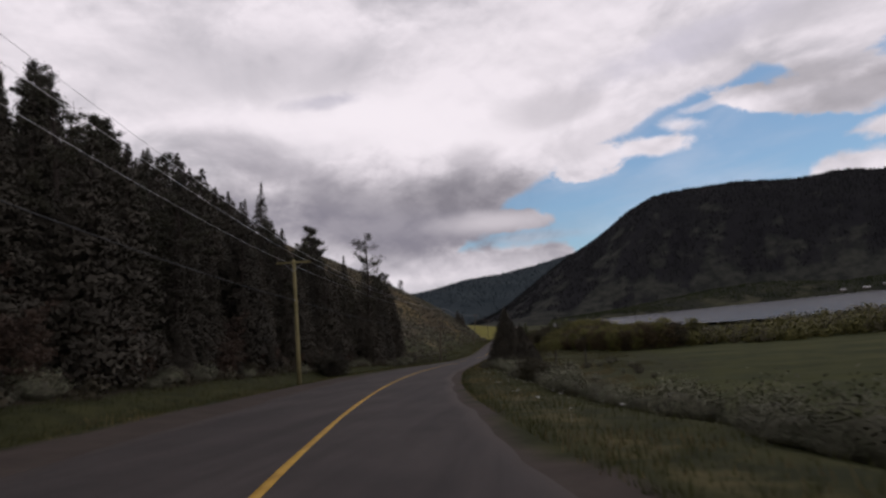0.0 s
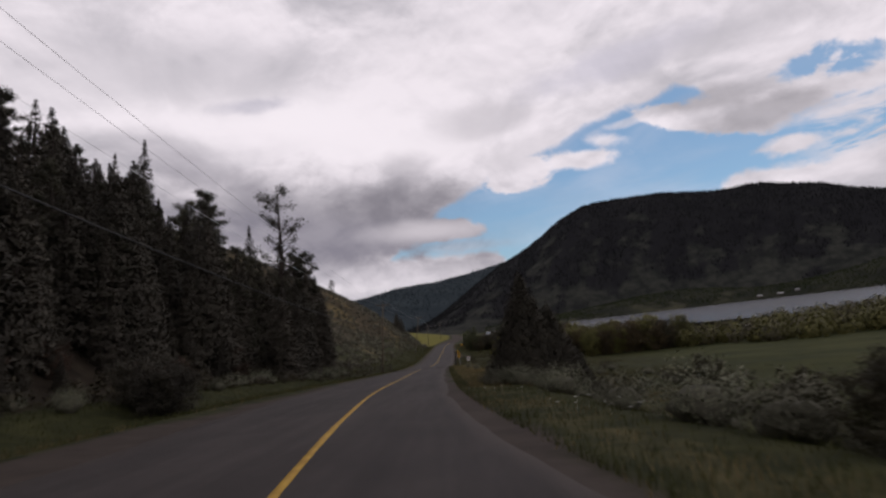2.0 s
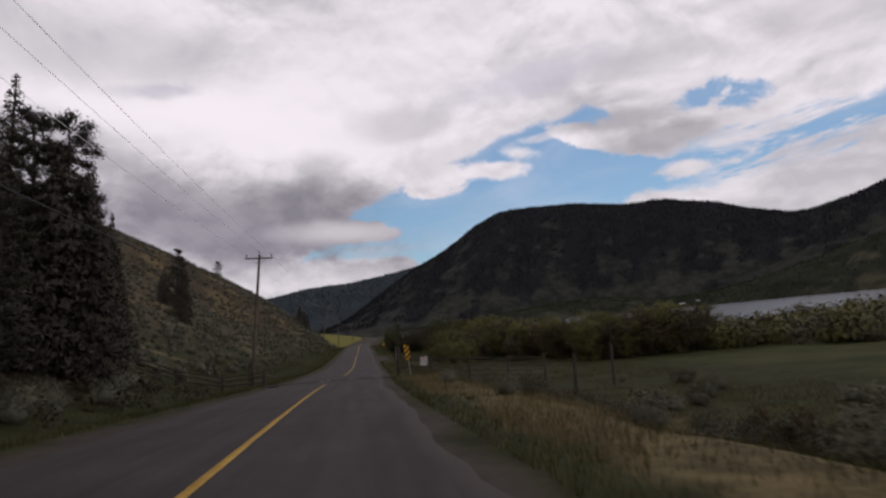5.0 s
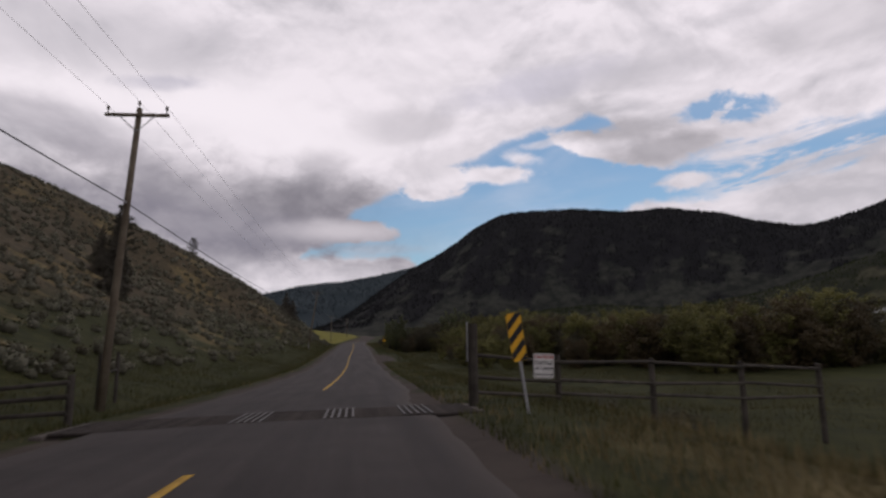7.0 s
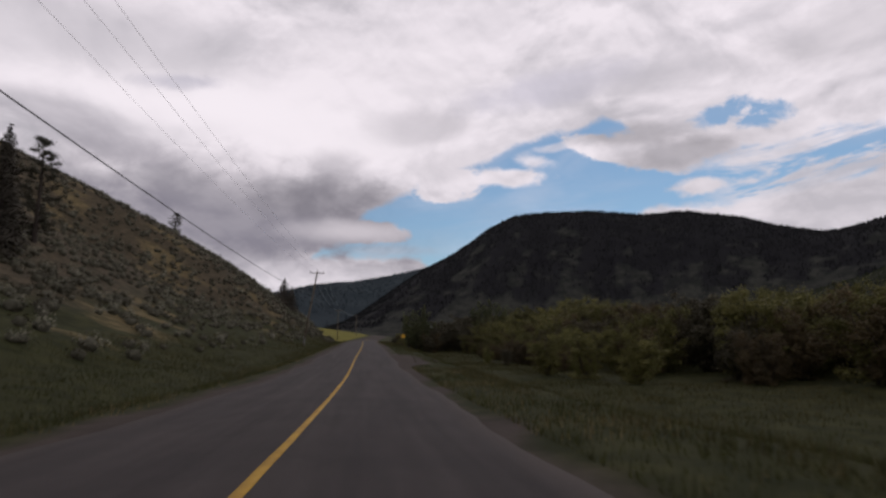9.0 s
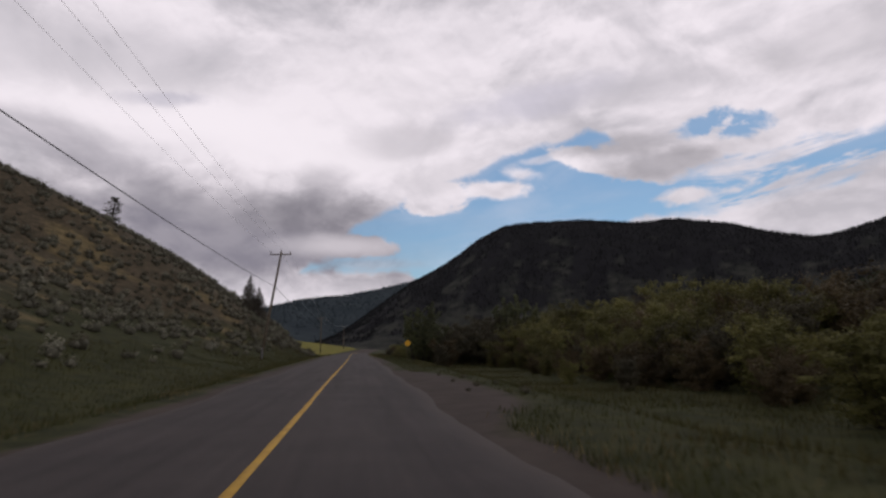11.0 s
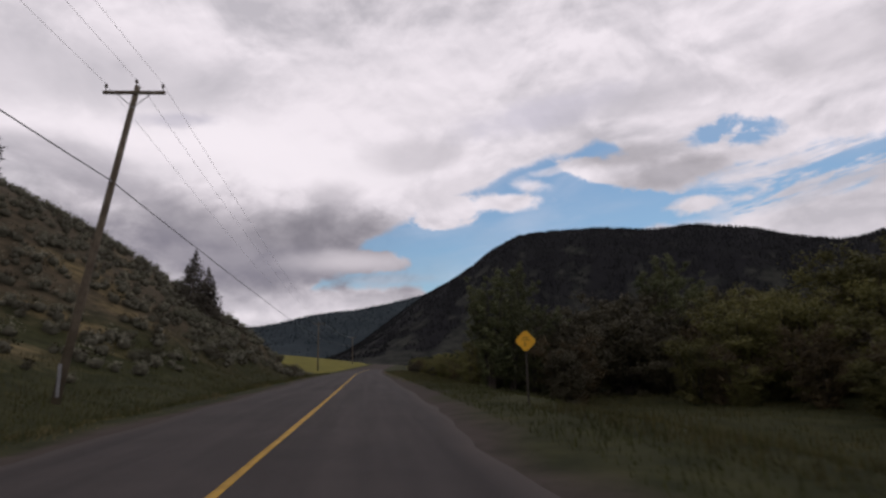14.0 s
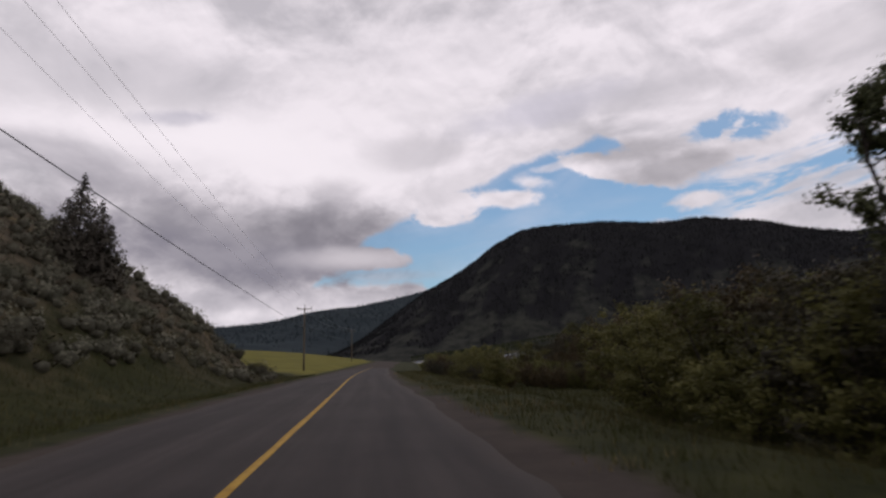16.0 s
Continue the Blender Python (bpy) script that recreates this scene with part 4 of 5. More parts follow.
for x, y, turn, size in ((-17.7, 265.4, 30, 0.95), (-19.7, 266.2, 200, 1.1)):
    fir = grow("fir_tree", FIRS, 4, "dark fir, one of a close pair on the slope", "tree", x, y, turn, size, "pair of firs")
for x, y, turn, k, top, label in ((6.6, 60.2, 0, 0, 9.4, "dense dark green juniper beside the road"), (8.1, 60.6, 0, 1, 7.5, "broad dark green juniper bush beside the road"), (9.2, 60.9, 70, 1, 5.6, "broad dark green juniper bush beside the road")):
    grow("juniper_tree", JUNIPERS, k, label, "tree", x, y, turn, (top - z_at(x, y)) / (6.2, 4.2)[k], "junipers beside the road")
grow("juniper_bush", JUNIPERS, 2, "low rounded dark juniper bush beside the road", "bush", -7.9, 48.2, 90, 0.75, "junipers beside the road")
grow("juniper_bush", JUNIPERS, 2, "low rounded dark juniper bush beside the road", "bush", -9.4, 49.6, 30, 0.85, "junipers beside the road")

# willow thicket on the valley side
BRAMBLE = material("dark_brown_twigs", [(0.055, 0.037, 0.028), (0.110, 0.075, 0.054)], 0.4, 0.8, 0, 6, per_object=0.3, per_island=0.3, trans=0.1)
THICKET = [limbed_meshes(h, w, 151 + k, BRAMBLE, 0.05, 0.5, 0.075, 12, 170, 0.5, stems=7, rise=1.0) for k, (h, w) in enumerate(((4.2, 2.6), (3.2, 2.4)))]
for k in range(46):
    x, y = by_road(-(12.8 + 4.0 * rng.rand()), -4 + 108 * rng.rand() ** 1.6)
    grow("undergrowth_shrub", THICKET, k % 2, "dark reddish-brown shrub at the forest's foot", "shrub", x, y, rng.uniform(0, 360), rng.uniform(0.45, 1.05) * (1 - 0.45 * float(smooth(30, 60, y))), "undergrowth at the forest's foot")
SHRUB_LABELS = ["yellow-green willow shrub in a thicket"] * 2 + ["dark leafy shrub in a thicket"] * 2 + ["reddish-brown shrub in a thicket"]


def shrub(b, s, y, size):
    x, y = by_road(s, y)
    ob = grow("willow_shrub", WILLOWS, b, SHRUB_LABELS[b], "shrub", x, y, rng.uniform(0, 360), size, "thicket beside the road", 0.15)
    ob.scale = (size * rng.uniform(0.9, 1.25), size * rng.uniform(0.9, 1.25), size)


thicket_front = spline([(140, 31), (150, 27), (160, 23), (168, 16), (178, 13.8), (190, 13.4), (205, 16), (215, 17), (226, 14.5), (240, 15.5), (260, 14.5), (285, 13)])
for k in range(300):
    y = rng.uniform(142, 284)
    deep = 30 * (k / 300) ** 1.1 * rng.uniform(0.5, 1.0)
    s = float(thicket_front(y)) + deep + 1.2 * rng.rand()
    b = rng.choice(5, p=[0.28, 0.18, 0.08, 0.08, 0.38])
    shrub(b, s, y, (min(3.0 + 0.25 * max(s - 16, 0), 6.0 + 1.6 * float(smooth(190, 215, y))) - 1.2 * float(smooth(6, 0, deep))) / 4.8 * rng.uniform(0.78, 1.08))
for k in range(46):
    y = rng.uniform(262, 345)
    shrub(rng.choice([0, 0, 1, 2, 4]), 7.5 + 0.03 * (y - 262) + 9 * rng.rand(), y, rng.uniform(0.4, 0.75))
for s, y, k, size in ((14.2, 166.0, 0, 0.6), (16.0, 163.5, 1, 0.62), (18.0, 160.0, 0, 0.7), (8.6, 231, 0, 0.6), (11.5, 224, 3, 0.6), (9.0, 234, 0, 0.5), (12.2, 225, 4, 0.75), (9.2, 238, 1, 0.5), (10.2, 262, 0, 0.6), (11, 274, 1, 0.55), (12, 284, 0, 0.6)):
    shrub(k, s, y, size)
for s, y, k, size in ((9.6, 231.5, 2, 0.8), (11.6, 229.5, 3, 0.7), (9.8, 236, 0, 0.75), (12.4, 235, 3, 0.9), (10.2, 241, 1, 0.7), (13.5, 229, 2, 1.1), (15.0, 232, 3, 1.2), (17.5, 230, 2, 1.3), (19.5, 234, 3, 1.4), (16.5, 238, 2, 1.3), (13.0, 240, 4, 1.0), (22.5, 231, 2, 1.4)):
    shrub(k, s, y, size)
for x, y, k, s in ((7.9, 226.8, 0, 0.77), (9.2, 227.2, 1, 0.56), (10.8, 228.4, 0, 0.62), (12.6, 229.5, 1, 0.5), (10.6, 231.2, 1, 0.78), (21.6, 233, 1, 0.85), (24.5, 236, 1, 0.9), (28, 240, 0, 1.05)):
    grow("poplar_tree", POPLARS, k, "young leafy poplar beside the road", "tree", x, y, 40 * k + 7 * x, s, "poplars beside the road")


for x, y, k, size in ((9.0, 68, 4, 0.5), (10.6, 71, 2, 0.6), (9.2, 74.5, 2, 0.48), (11.6, 77, 4, 0.55), (12.6, 70, 3, 0.5), (13.2, 80, 2, 0.55), (11.0, 66, 2, 0.55), (10.4, 82.5, 2, 0.45), (12.4, 85.5, 4, 0.45), (7.7, 42, 2, 0.40), (9.2, 44.6, 3, 0.36), (8.6, 39.6, 2, 0.38), (7.4, 35.6, 2, 0.36), (8.4, 32.6, 3, 0.30), (10.0, 36.8, 2, 0.38), (6.9, 74.2, 4, 0.5)):
    grow("verge_shrub", WILLOWS, k, "brown-green leafy shrub on the road's verge", "shrub", x + 0.8, y, 47 * k + 11 * x, size, "shrubs on the verge")


def mound_shape(level):
    """Unit half-dome of a shrub: points and triangles of a ball cut flat below."""
    bm = bmesh.new()
    bmesh.ops.create_icosphere(bm, subdivisions=level, radius=1.0)
    bm.verts.ensure_lookup_table()
    P = np.array([v.co[:] for v in bm.verts])
    F = np.array([[v.index for v in f.verts] for f in bm.faces])
    bm.free()
    return P, F


def sprays(r, n, tufts):
    """Directions gathered in tufts over a dome, and how far each leaf stands out."""
    t = r.normal(size=(tufts, 3))
    t[:, 2] = np.abs(t[:, 2]) * 1.1 - 0.2
    t /= np.linalg.norm(t, axis=1)[:, None]
    k = r.randint(0, tufts, n)
    d = t[k] + 0.32 * r.normal(size=(n, 3))
    d /= np.linalg.norm(d, axis=1)[:, None]
    return d, (r.uniform(0.85, 1.18, tufts)[k] * r.uniform(0.74, 1.08, n))[:, None]


def mounds(name, label, spots, mat, seed, core, per=40, leaf=0.10):
    """Low shrubs too many to count: lumpy leafy domes with loose sprays of leaves on them."""
    r = np.random.RandomState(seed)
    D, T = mound_shape(2)
    zs = land(np.array([q[0] for q in spots]), np.array([q[1] for q in spots]))
    V, F, N, M, n = [], [], [], [], 0

    def skin(d, p, w, h):
        a = np.arctan2(d[:, 1], d[:, 0])
        k = 1 + 0.16 * np.sin(3 * a + p[0]) + 0.13 * np.sin(5 * a + p[1] + 4 * d[:, 2]) + 0.10 * np.sin(7 * d[:, 2] + p[2])
        return np.stack([d[:, 0] * w * k, d[:, 1] * w * k * p[3], h * (0.40 + 0.55 * d[:, 2] * k)], -1)
    for (x, y, w, h), z in zip(spots, zs):
        p = np.append(r.uniform(0, 6.28, 3), r.uniform(0.75, 1.25))
        o = np.array([x, y, z])
        body = skin(D, p, w * 0.58, h * 0.62) * r.uniform(0.88, 1.12, (len(D), 1)) + o
        d, far = sprays(r, per, 11)
        v, f, soft = cards(skin(d, p, w, h) * far + o, np.full(per, leaf * (0.4 + 0.6 * w / 0.5)), r, 0.55, 0.2, d + (0, 0, 0.3))
        V += [body, v]
        F += (T + n).tolist() + (f + n + len(D)).tolist()
        N += [D / np.linalg.norm(D, axis=1)[:, None], soft]
        M += [1] * len(T) + [0] * len(f)
        n += len(D) + len(v)
    me = mesh_from(name, np.concatenate(V), F, mat, normals=np.concatenate(N))
    me.materials.append(core)
    me.polygons.foreach_set("material_index", M)
    return tagged(new(name, me), label, "shrubs", kind="stuff")


def shrub_belt(name, label, spots, mat, seed, per=70, leaf=0.22):
    """Shrubs too many to count, as heaps of leaves."""
    r = np.random.RandomState(seed)
    P, S, O = [], [], []
    for (x, y, w, h), z in zip(spots, land(np.array([q[0] for q in spots]), np.array([q[1] for q in spots]))):
        d = r.normal(size=(per, 3))
        d /= np.linalg.norm(d, axis=1)[:, None]
        d *= r.uniform(0.55, 1.0, (per, 1)) ** 0.5
        P.append(np.stack([x + d[:, 0] * w * (1 + 0.25 * np.sin(5 * d[:, 2] + x)), y + d[:, 1] * w, z + h * (0.42 + 0.5 * d[:, 2]) * (1 + 0.18 * np.sin(4 * np.arctan2(d[:, 1], d[:, 0]) + y))], -1))
        S.append(np.full(per, leaf) * (0.5 + 0.5 * w))
        O.append(d + (0, 0, 0.35))
    P = np.concatenate(P)
    v, f, soft = cards(P, np.concatenate(S), r, 0.7, 0.1, np.concatenate(O))
    return tagged(new(name, mesh_from(name, v, f, mat, normals=soft)), label, "shrubs", kind="stuff")


def belt_spots(n, seed, fn):
    r = np.random.RandomState(seed)
    return [fn(r) for _ in range(n)]


def shore(r):
    x = 26 + 200 * r.rand() ** 1.4
    front = 119 + 1.9 * max(0.0, 62 - x) + 0.14 * max(0.0, x - 62)
    return (x, front + r.uniform(0, 42) + 4 * math.sin(x / 9), r.uniform(1.4, 2.6), r.uniform(2.4, 4.4) + 1.2 * smooth(60, 90, x) + 0.8 * smooth(85, 110, x))


shrub_belt("shore_willows", "belt of yellow-green willows along the lake shore", belt_spots(560, 71, shore), WILLOW, 72, 170, 0.21)
shrub_belt("shore_shrubs", "dark reddish shrubs among willows along the lake shore", belt_spots(340, 73, shore), WILLOW_DARK, 74, 160, 0.20)


# ---- sagebrush, grass ----
def slope_spot(r):
    while True:
        y = r.uniform(96, 300) if r.rand() < 0.85 else r.uniform(225, 285)
        d = hill_toe(y) + 3.0 - 2.5 * smooth(262, 272, y) + 85 * r.rand() ** 1.35
        x = float(centre(y)) - d
        if (waves(x, y, 16, 81) + 0.5 * waves(x, y, 6, 82) + r.uniform(-0.8, 0.8)) > -0.35 - 0.3 * (d > 22):
            k = r.uniform(0.3, 0.72)
            if d - hill_toe(y) < 9 and y < 228 and r.rand() < 0.7:
                continue
            return (x, y, k, k * r.uniform(1.3, 1.8))


def verge_spot(r):
    y = r.uniform(-5, 108)
    s = -(8.0 + 3.0 * smooth(105, 60, y) + r.uniform(-1.5, 5))
    k = r.uniform(0.25, 0.6)
    return (float(centre(y)) + s, y, k, k * 1.6)


mounds("hillside_sagebrush", "grey-green sagebrush dotted over a dry hillside", belt_spots(3000, 83, slope_spot), SAGE, 84, SAGE_CORE, 74, 0.085)
BRUSH = material("brown_brush", [(0.032, 0.029, 0.017), (0.074, 0.063, 0.040)], 0.3, 0.9, 0, 6, per_island=0.2)
mounds("hillside_brush", "brown dry brush on a sagebrush hillside", belt_spots(2000, 85, slope_spot), BRUSH, 86, SAGE_CORE, 50, 0.09)
shrub_belt("forest_undergrowth", "brown and grey undergrowth at the forest's foot", belt_spots(240, 87, verge_spot), BRUSH, 88, 44, 0.14)


PETALS = material("white_petals", [(0.50, 0.50, 0.46), (0.68, 0.68, 0.64)], 4, 0.8, 0, 20)


def flower_heads():
    """Flat white flower heads on thin stalks, in loose groups along the verge."""
    r = np.random.RandomState(195)
    V, F = [], []
    for g in range(10):
        gy = r.uniform(6, 56)
        gs = r.uniform(5.0, 7.2)
        for k in range(r.randint(2, 7)):
            y = gy + r.normal(0, 0.7)
            x = float(centre(y)) + gs + r.normal(0, 0.5)
            h, z = r.uniform(0.2, 0.4), z_at(x, y)
            w = r.uniform(0.025, 0.05)
            n = len(V)
            V += [(x - 0.0012, y, z), (x + 0.0012, y, z), (x, y, z + h)]
            F.append((n, n + 1, n + 2))
            for q in range(7):
                a = q * 0.9
                px, py = x + math.cos(a) * w * (q > 0), y + math.sin(a) * w * (q > 0)
                n = len(V)
                V += [(px - w * 0.45, py, z + h), (px, py - w * 0.45, z + h + 0.006), (px + w * 0.45, py, z + h), (px, py + w * 0.45, z + h + 0.010)]
                F.append((n, n + 1, n + 2, n + 3))
    tagged(new("white_flowers", mesh_from("white_flowers", V, F, PETALS)), "small white flower heads in verge grass", "flowers", kind="stuff")


flower_heads()


def sage_bush(seed, mat):
    """Twigs fanning from the root under a mound of small leaves."""
    r = np.random.RandomState(seed)
    random.seed(seed)
    bm = bmesh.new()
    tube(bm, [(0, 0, -0.1), (0.02, 0, 0.2), (0.05, 0.02, 0.55)], [0.05, 0.04, 0.012], 6, 0.1)
    D, T = mound_shape(2)
    p = r.uniform(0, 6.28, 3)

    def skin(d):
        a = np.arctan2(d[:, 1], d[:, 0])
        k = 1 + 0.15 * np.sin(3 * a + p[0]) + 0.13 * np.sin(5 * a + p[1] + 4 * d[:, 2]) + 0.10 * np.sin(8 * d[:, 2] + p[2])
        return np.stack([d[:, 0] * 0.62 * k, d[:, 1] * 0.62 * k, 0.40 + 0.46 * d[:, 2] * k], -1)
    body = skin(D) * 0.66 * r.uniform(0.90, 1.08, (len(D), 1))
    d, far = sprays(r, 2200, 46)
    v, f, soft = cards(skin(d) * far, np.full(2200, 0.036), r, 0.38, 0.2, d + (0, 0, 0.3), 1.1)
    v, soft = np.concatenate([body, v]), np.concatenate([D / np.linalg.norm(D, axis=1)[:, None], soft])
    me = mesh_from("leaves", v, T.tolist() + (f + len(D)).tolist(), mat, normals=soft)
    me.materials.append(SAGE_CORE)
    me.polygons.foreach_set("material_index", [1] * len(T) + [0] * len(f))
    return finish(bm, "stem", BARK), me


SAGES = [sage_bush(91, SAGE_GREEN), sage_bush(92, SAGE), sage_bush(93, SAGE_GREEN), sage_bush(94, WILLOW_DARK)]
bush_proto = {}


def bush(k, x, y, size, label, group):
    if (k, label) not in bush_proto:
        ob = thing("sagebrush", label, "shrub", stand(x, y, 0, 1, 0.03), group)
        part("stem", SAGES[k][0], None, ob)
        part("leaves", SAGES[k][1], None, ob)
        bush_proto[k, label] = ob
    else:
        ob = copy_thing(bush_proto[k, label], pose(x, y, z_at(x, y) - 0.03, 0, 0, rng.uniform(0, 360)))
    ob.scale = (size * rng.uniform(0.9, 1.25), size * rng.uniform(0.9, 1.25), size)


for k in range(105):
    y = rng.uniform(2, 60)
    if 38 < y < 56 and rng.rand() < 0.75:
        continue
    s = 6.6 + 1.2 * smooth(54, 48, y) + 6.0 * rng.rand() ** 1.5 * (1 - 0.5 * smooth(40, 54, y))
    x, y = by_road(s, y)
    bush(rng.randint(3), x, y, 0.6 + 0.85 * rng.rand() ** 1.6, "rounded grey-green sagebrush on the road's verge", "sagebrush on the verge")
for k in range(17):
    bush(rng.choice([0, 1, 1]), 4.3 + 0.34 * k, 57.3 + 0.05 * k + rng.uniform(-0.5, 0.4), rng.uniform(0.8, 1.2), "rounded grey-green sagebrush on the road's verge", "sagebrush on the verge")
for k in range(44):
    y = rng.uniform(4, 104)
    x, y = by_road(-(8.6 + 2.6 * float(smooth(60, 20, y)) + 2.6 * rng.rand()), y)
    bush(rng.randint(3), x, y, rng.uniform(0.5, 1.25), "grey-green sagebrush at the forest's foot", "sagebrush at the forest's foot")
for k in range(46):
    y = rng.uniform(8, 95)
    x, y = by_road(13 + 7 * rng.rand() - 3 * smooth(55, 80, y), y)
    bush(3, x, y, rng.uniform(0.7, 1.3), "low dark shrub in rough grass", "shrubs in rough grass")
for k in range(26):
    y = rng.uniform(76, 122)
    x, y = by_road(7.5 + 21 * rng.rand(), y)
    b = rng.choice([0, 1, 3, 3])
    bush(b, x, y, rng.uniform(0.6, 1.3), "low dark shrub in rough grass" if b == 3 else "grey-green sagebrush in rough grass", "shrubs in rough grass")
for s, y, k, size in ((8.6, 75.8, 0, 1.15), (10.4, 73.0, 0, 0.9), (8.6, 91, 3, 1.1), (6.4, 97, 0, 0.7), (9.6, 100, 3, 1.1), (11.4, 103, 0, 1.2), (6.9, 88, 0, 0.75), (8.2, 72.2, 0, 1.3), (7.6, 80.2, 1, 0.8), (9.8, 71.0, 3, 1.5)):
    x, y = by_road(s, y)
    bush(k, x, y, size, "low dark shrub in rough grass" if k == 3 else "rounded grey-green sagebrush on the road's verge", "shrubs in rough grass" if k == 3 else "sagebrush on the verge")
for s, y, size in ((5.0, 172.6, 0.16), (5.8, 175.0, 0.2), (5.4, 178.2, 0.15), (6.3, 180.5, 0.25), (5.6, 184.0, 0.18), (6.5, 171.0, 0.3), (6.9, 176.5, 0.25)):
    x, y = by_road(s, y)
    bush(3, x, y, size, "small weedy tuft on a dirt pull-out", "tufts on the pull-out")
for k in range(60):
    y = rng.uniform(232, 288)
    x, y = by_road(-hill_toe(y) - 3.5 + 3.0 * float(smooth(258, 270, y)) - 6 * rng.rand(), y)
    bush(rng.choice([0, 1, 1, 2, 3]), x, y, 0.4 + 0.8 * rng.rand() ** 1.5, "grey-green sagebrush at the foot of a dry slope", "sagebrush on the slope")


def blades(name, label, n, seed, place, mat, low, high, width):
    """Grass as tapering blades in tufts."""
    r = np.random.RandomState(seed)
    x, y, k = place(r, n)
    x, y, k = x[k > 0], y[k > 0], k[k > 0]
    z = land(x, y)
    h = r.uniform(low, high, len(x)) * (0.6 + 0.4 * k)
    a = r.uniform(0, 6.283, len(x))
    lean = r.uniform(0.1, 0.45, len(x)) * h
    b = r.uniform(0, 6.283, len(x))
    w = width * r.uniform(0.6, 1.3, len(x))
    ux, uy = np.cos(a) * w, np.sin(a) * w
    v = np.stack([np.stack([x - ux, y - uy, z - 0.03], -1), np.stack([x + ux, y + uy, z - 0.03], -1), np.stack([x + np.cos(b) * lean, y + np.sin(b) * lean, z + h], -1)], 1).reshape(-1, 3)
    return tagged(new(name, mesh_from(name, v, np.arange(len(v)).reshape(-1, 3), mat)), label, "grass", kind="stuff")


def both_verges(r, n):
    y = r.uniform(-2, 292, n)
    d = r.rand(n) ** 1.7
    right = r.rand(n) < 0.5
    s = np.where(right, 4.0 + 12 * d, -4.9 - 2.0 * smooth(60, 10, y) - 9.0 * d)
    x, q = centre(y) + s, waves(centre(y) + s, y, 3.5, 95) + r.uniform(-0.7, 0.9, n)
    bare = (right & (s < 6.0) & (y > 167) & (y < 188)) | (right & (s < 4.4) & (y > 164))
    return x, y, np.where(bare, -1, np.clip(q + 0.45, -1, 1))


def dry_patch(r, n):
    y = r.uniform(56, 110, n)
    s = 4.6 + 20 * r.rand(n) ** 1.2
    q = 1.1 * waves(centre(y) + s, y, 6, 97) + r.uniform(-0.4, 0.4, n) + 0.1
    return centre(y) + s, y, np.clip(q, -1, 1)


def dry_edges(r, n):
    y = r.uniform(-2, 285, n)
    right = r.rand(n) < 0.6
    s = np.where(right, 3.9 + 2.6 * r.rand(n), -4.6 - 1.8 * smooth(60, 10, y) - 1.6 * r.rand(n))
    q = waves(centre(y) + s, y, 6, 99) + r.uniform(-0.6, 0.4, n)
    return centre(y) + s, y, np.where(right & (y > 166) & (y < 230), -1, np.clip(q, -1, 1))


blades("verge_grass", "green grass on the road's verges", 220000, 96, both_verges, GRASS, 0.08, 0.24, 0.012)


def rough_patches(r, n):
    y = r.uniform(60, 292, n)
    right = r.rand(n) < 0.7
    s = np.where(right, 5.2 + 13 * r.rand(n) ** 1.3, -5.6 - 7 * r.rand(n))
    x = centre(y) + s
    q = waves(x, y, 8, 181) + 0.6 * waves(x, y, 3, 182) + r.uniform(-0.25, 0.25, n)
    return x, y, np.where(right & (s < 6.6) & (y > 166) & (y < 190), -1, np.clip(q - 0.25, -1, 1))


blades("verge_weeds", "rough clumps of taller green weeds in verge grass", 110000, 185, rough_patches, GRASS, 0.14, 0.32, 0.013)
def meadow(r, n):
    y = r.uniform(94, 290, n)
    right = r.rand(n) < 0.8
    s = np.where(right, 6 + 26 * r.rand(n) ** 1.2, -6 - 9 * r.rand(n))
    x = centre(y) + s
    q = waves(x, y, 14, 196) + 0.7 * waves(x, y, 4, 197) + r.uniform(-0.3, 0.5, n)
    return x, y, np.where(right & (s < 7.2) & (y > 162) & (y < 192), -1, np.clip(q + 0.1, -1, 1))


MEADOW = material("meadow_blades", [(0.044, 0.042, 0.014), (0.100, 0.088, 0.034)], 0.35, 0.8, 0, 3, per_island=0.4, trans=0.2)
blades("meadow_grass", "rough olive-green grass in the meadow beside the road", 200000, 198, meadow, MEADOW, 0.12, 0.36, 0.014)
blades("dry_grass", "tall straw-coloured dry grass beside the road", 70000, 98, dry_patch, STRAW, 0.12, 0.46, 0.010)
blades("edge_grass", "short dry grass along the asphalt's edge", 50000, 100, dry_edges, STRAW, 0.08, 0.28, 0.010)


# ---- poles and wires ----
def insulator():
    bm = bmesh.new()
    tube(bm, [(0, 0, 0), (0, 0, 0.12), (0, 0, 0.16), (0, 0, 0.26), (0, 0, 0.30)], [0.02, 0.02, 0.055, 0.06, 0.025], 8)
    return finish(bm, "insulator", GLASSY)


INSULATOR = insulator()


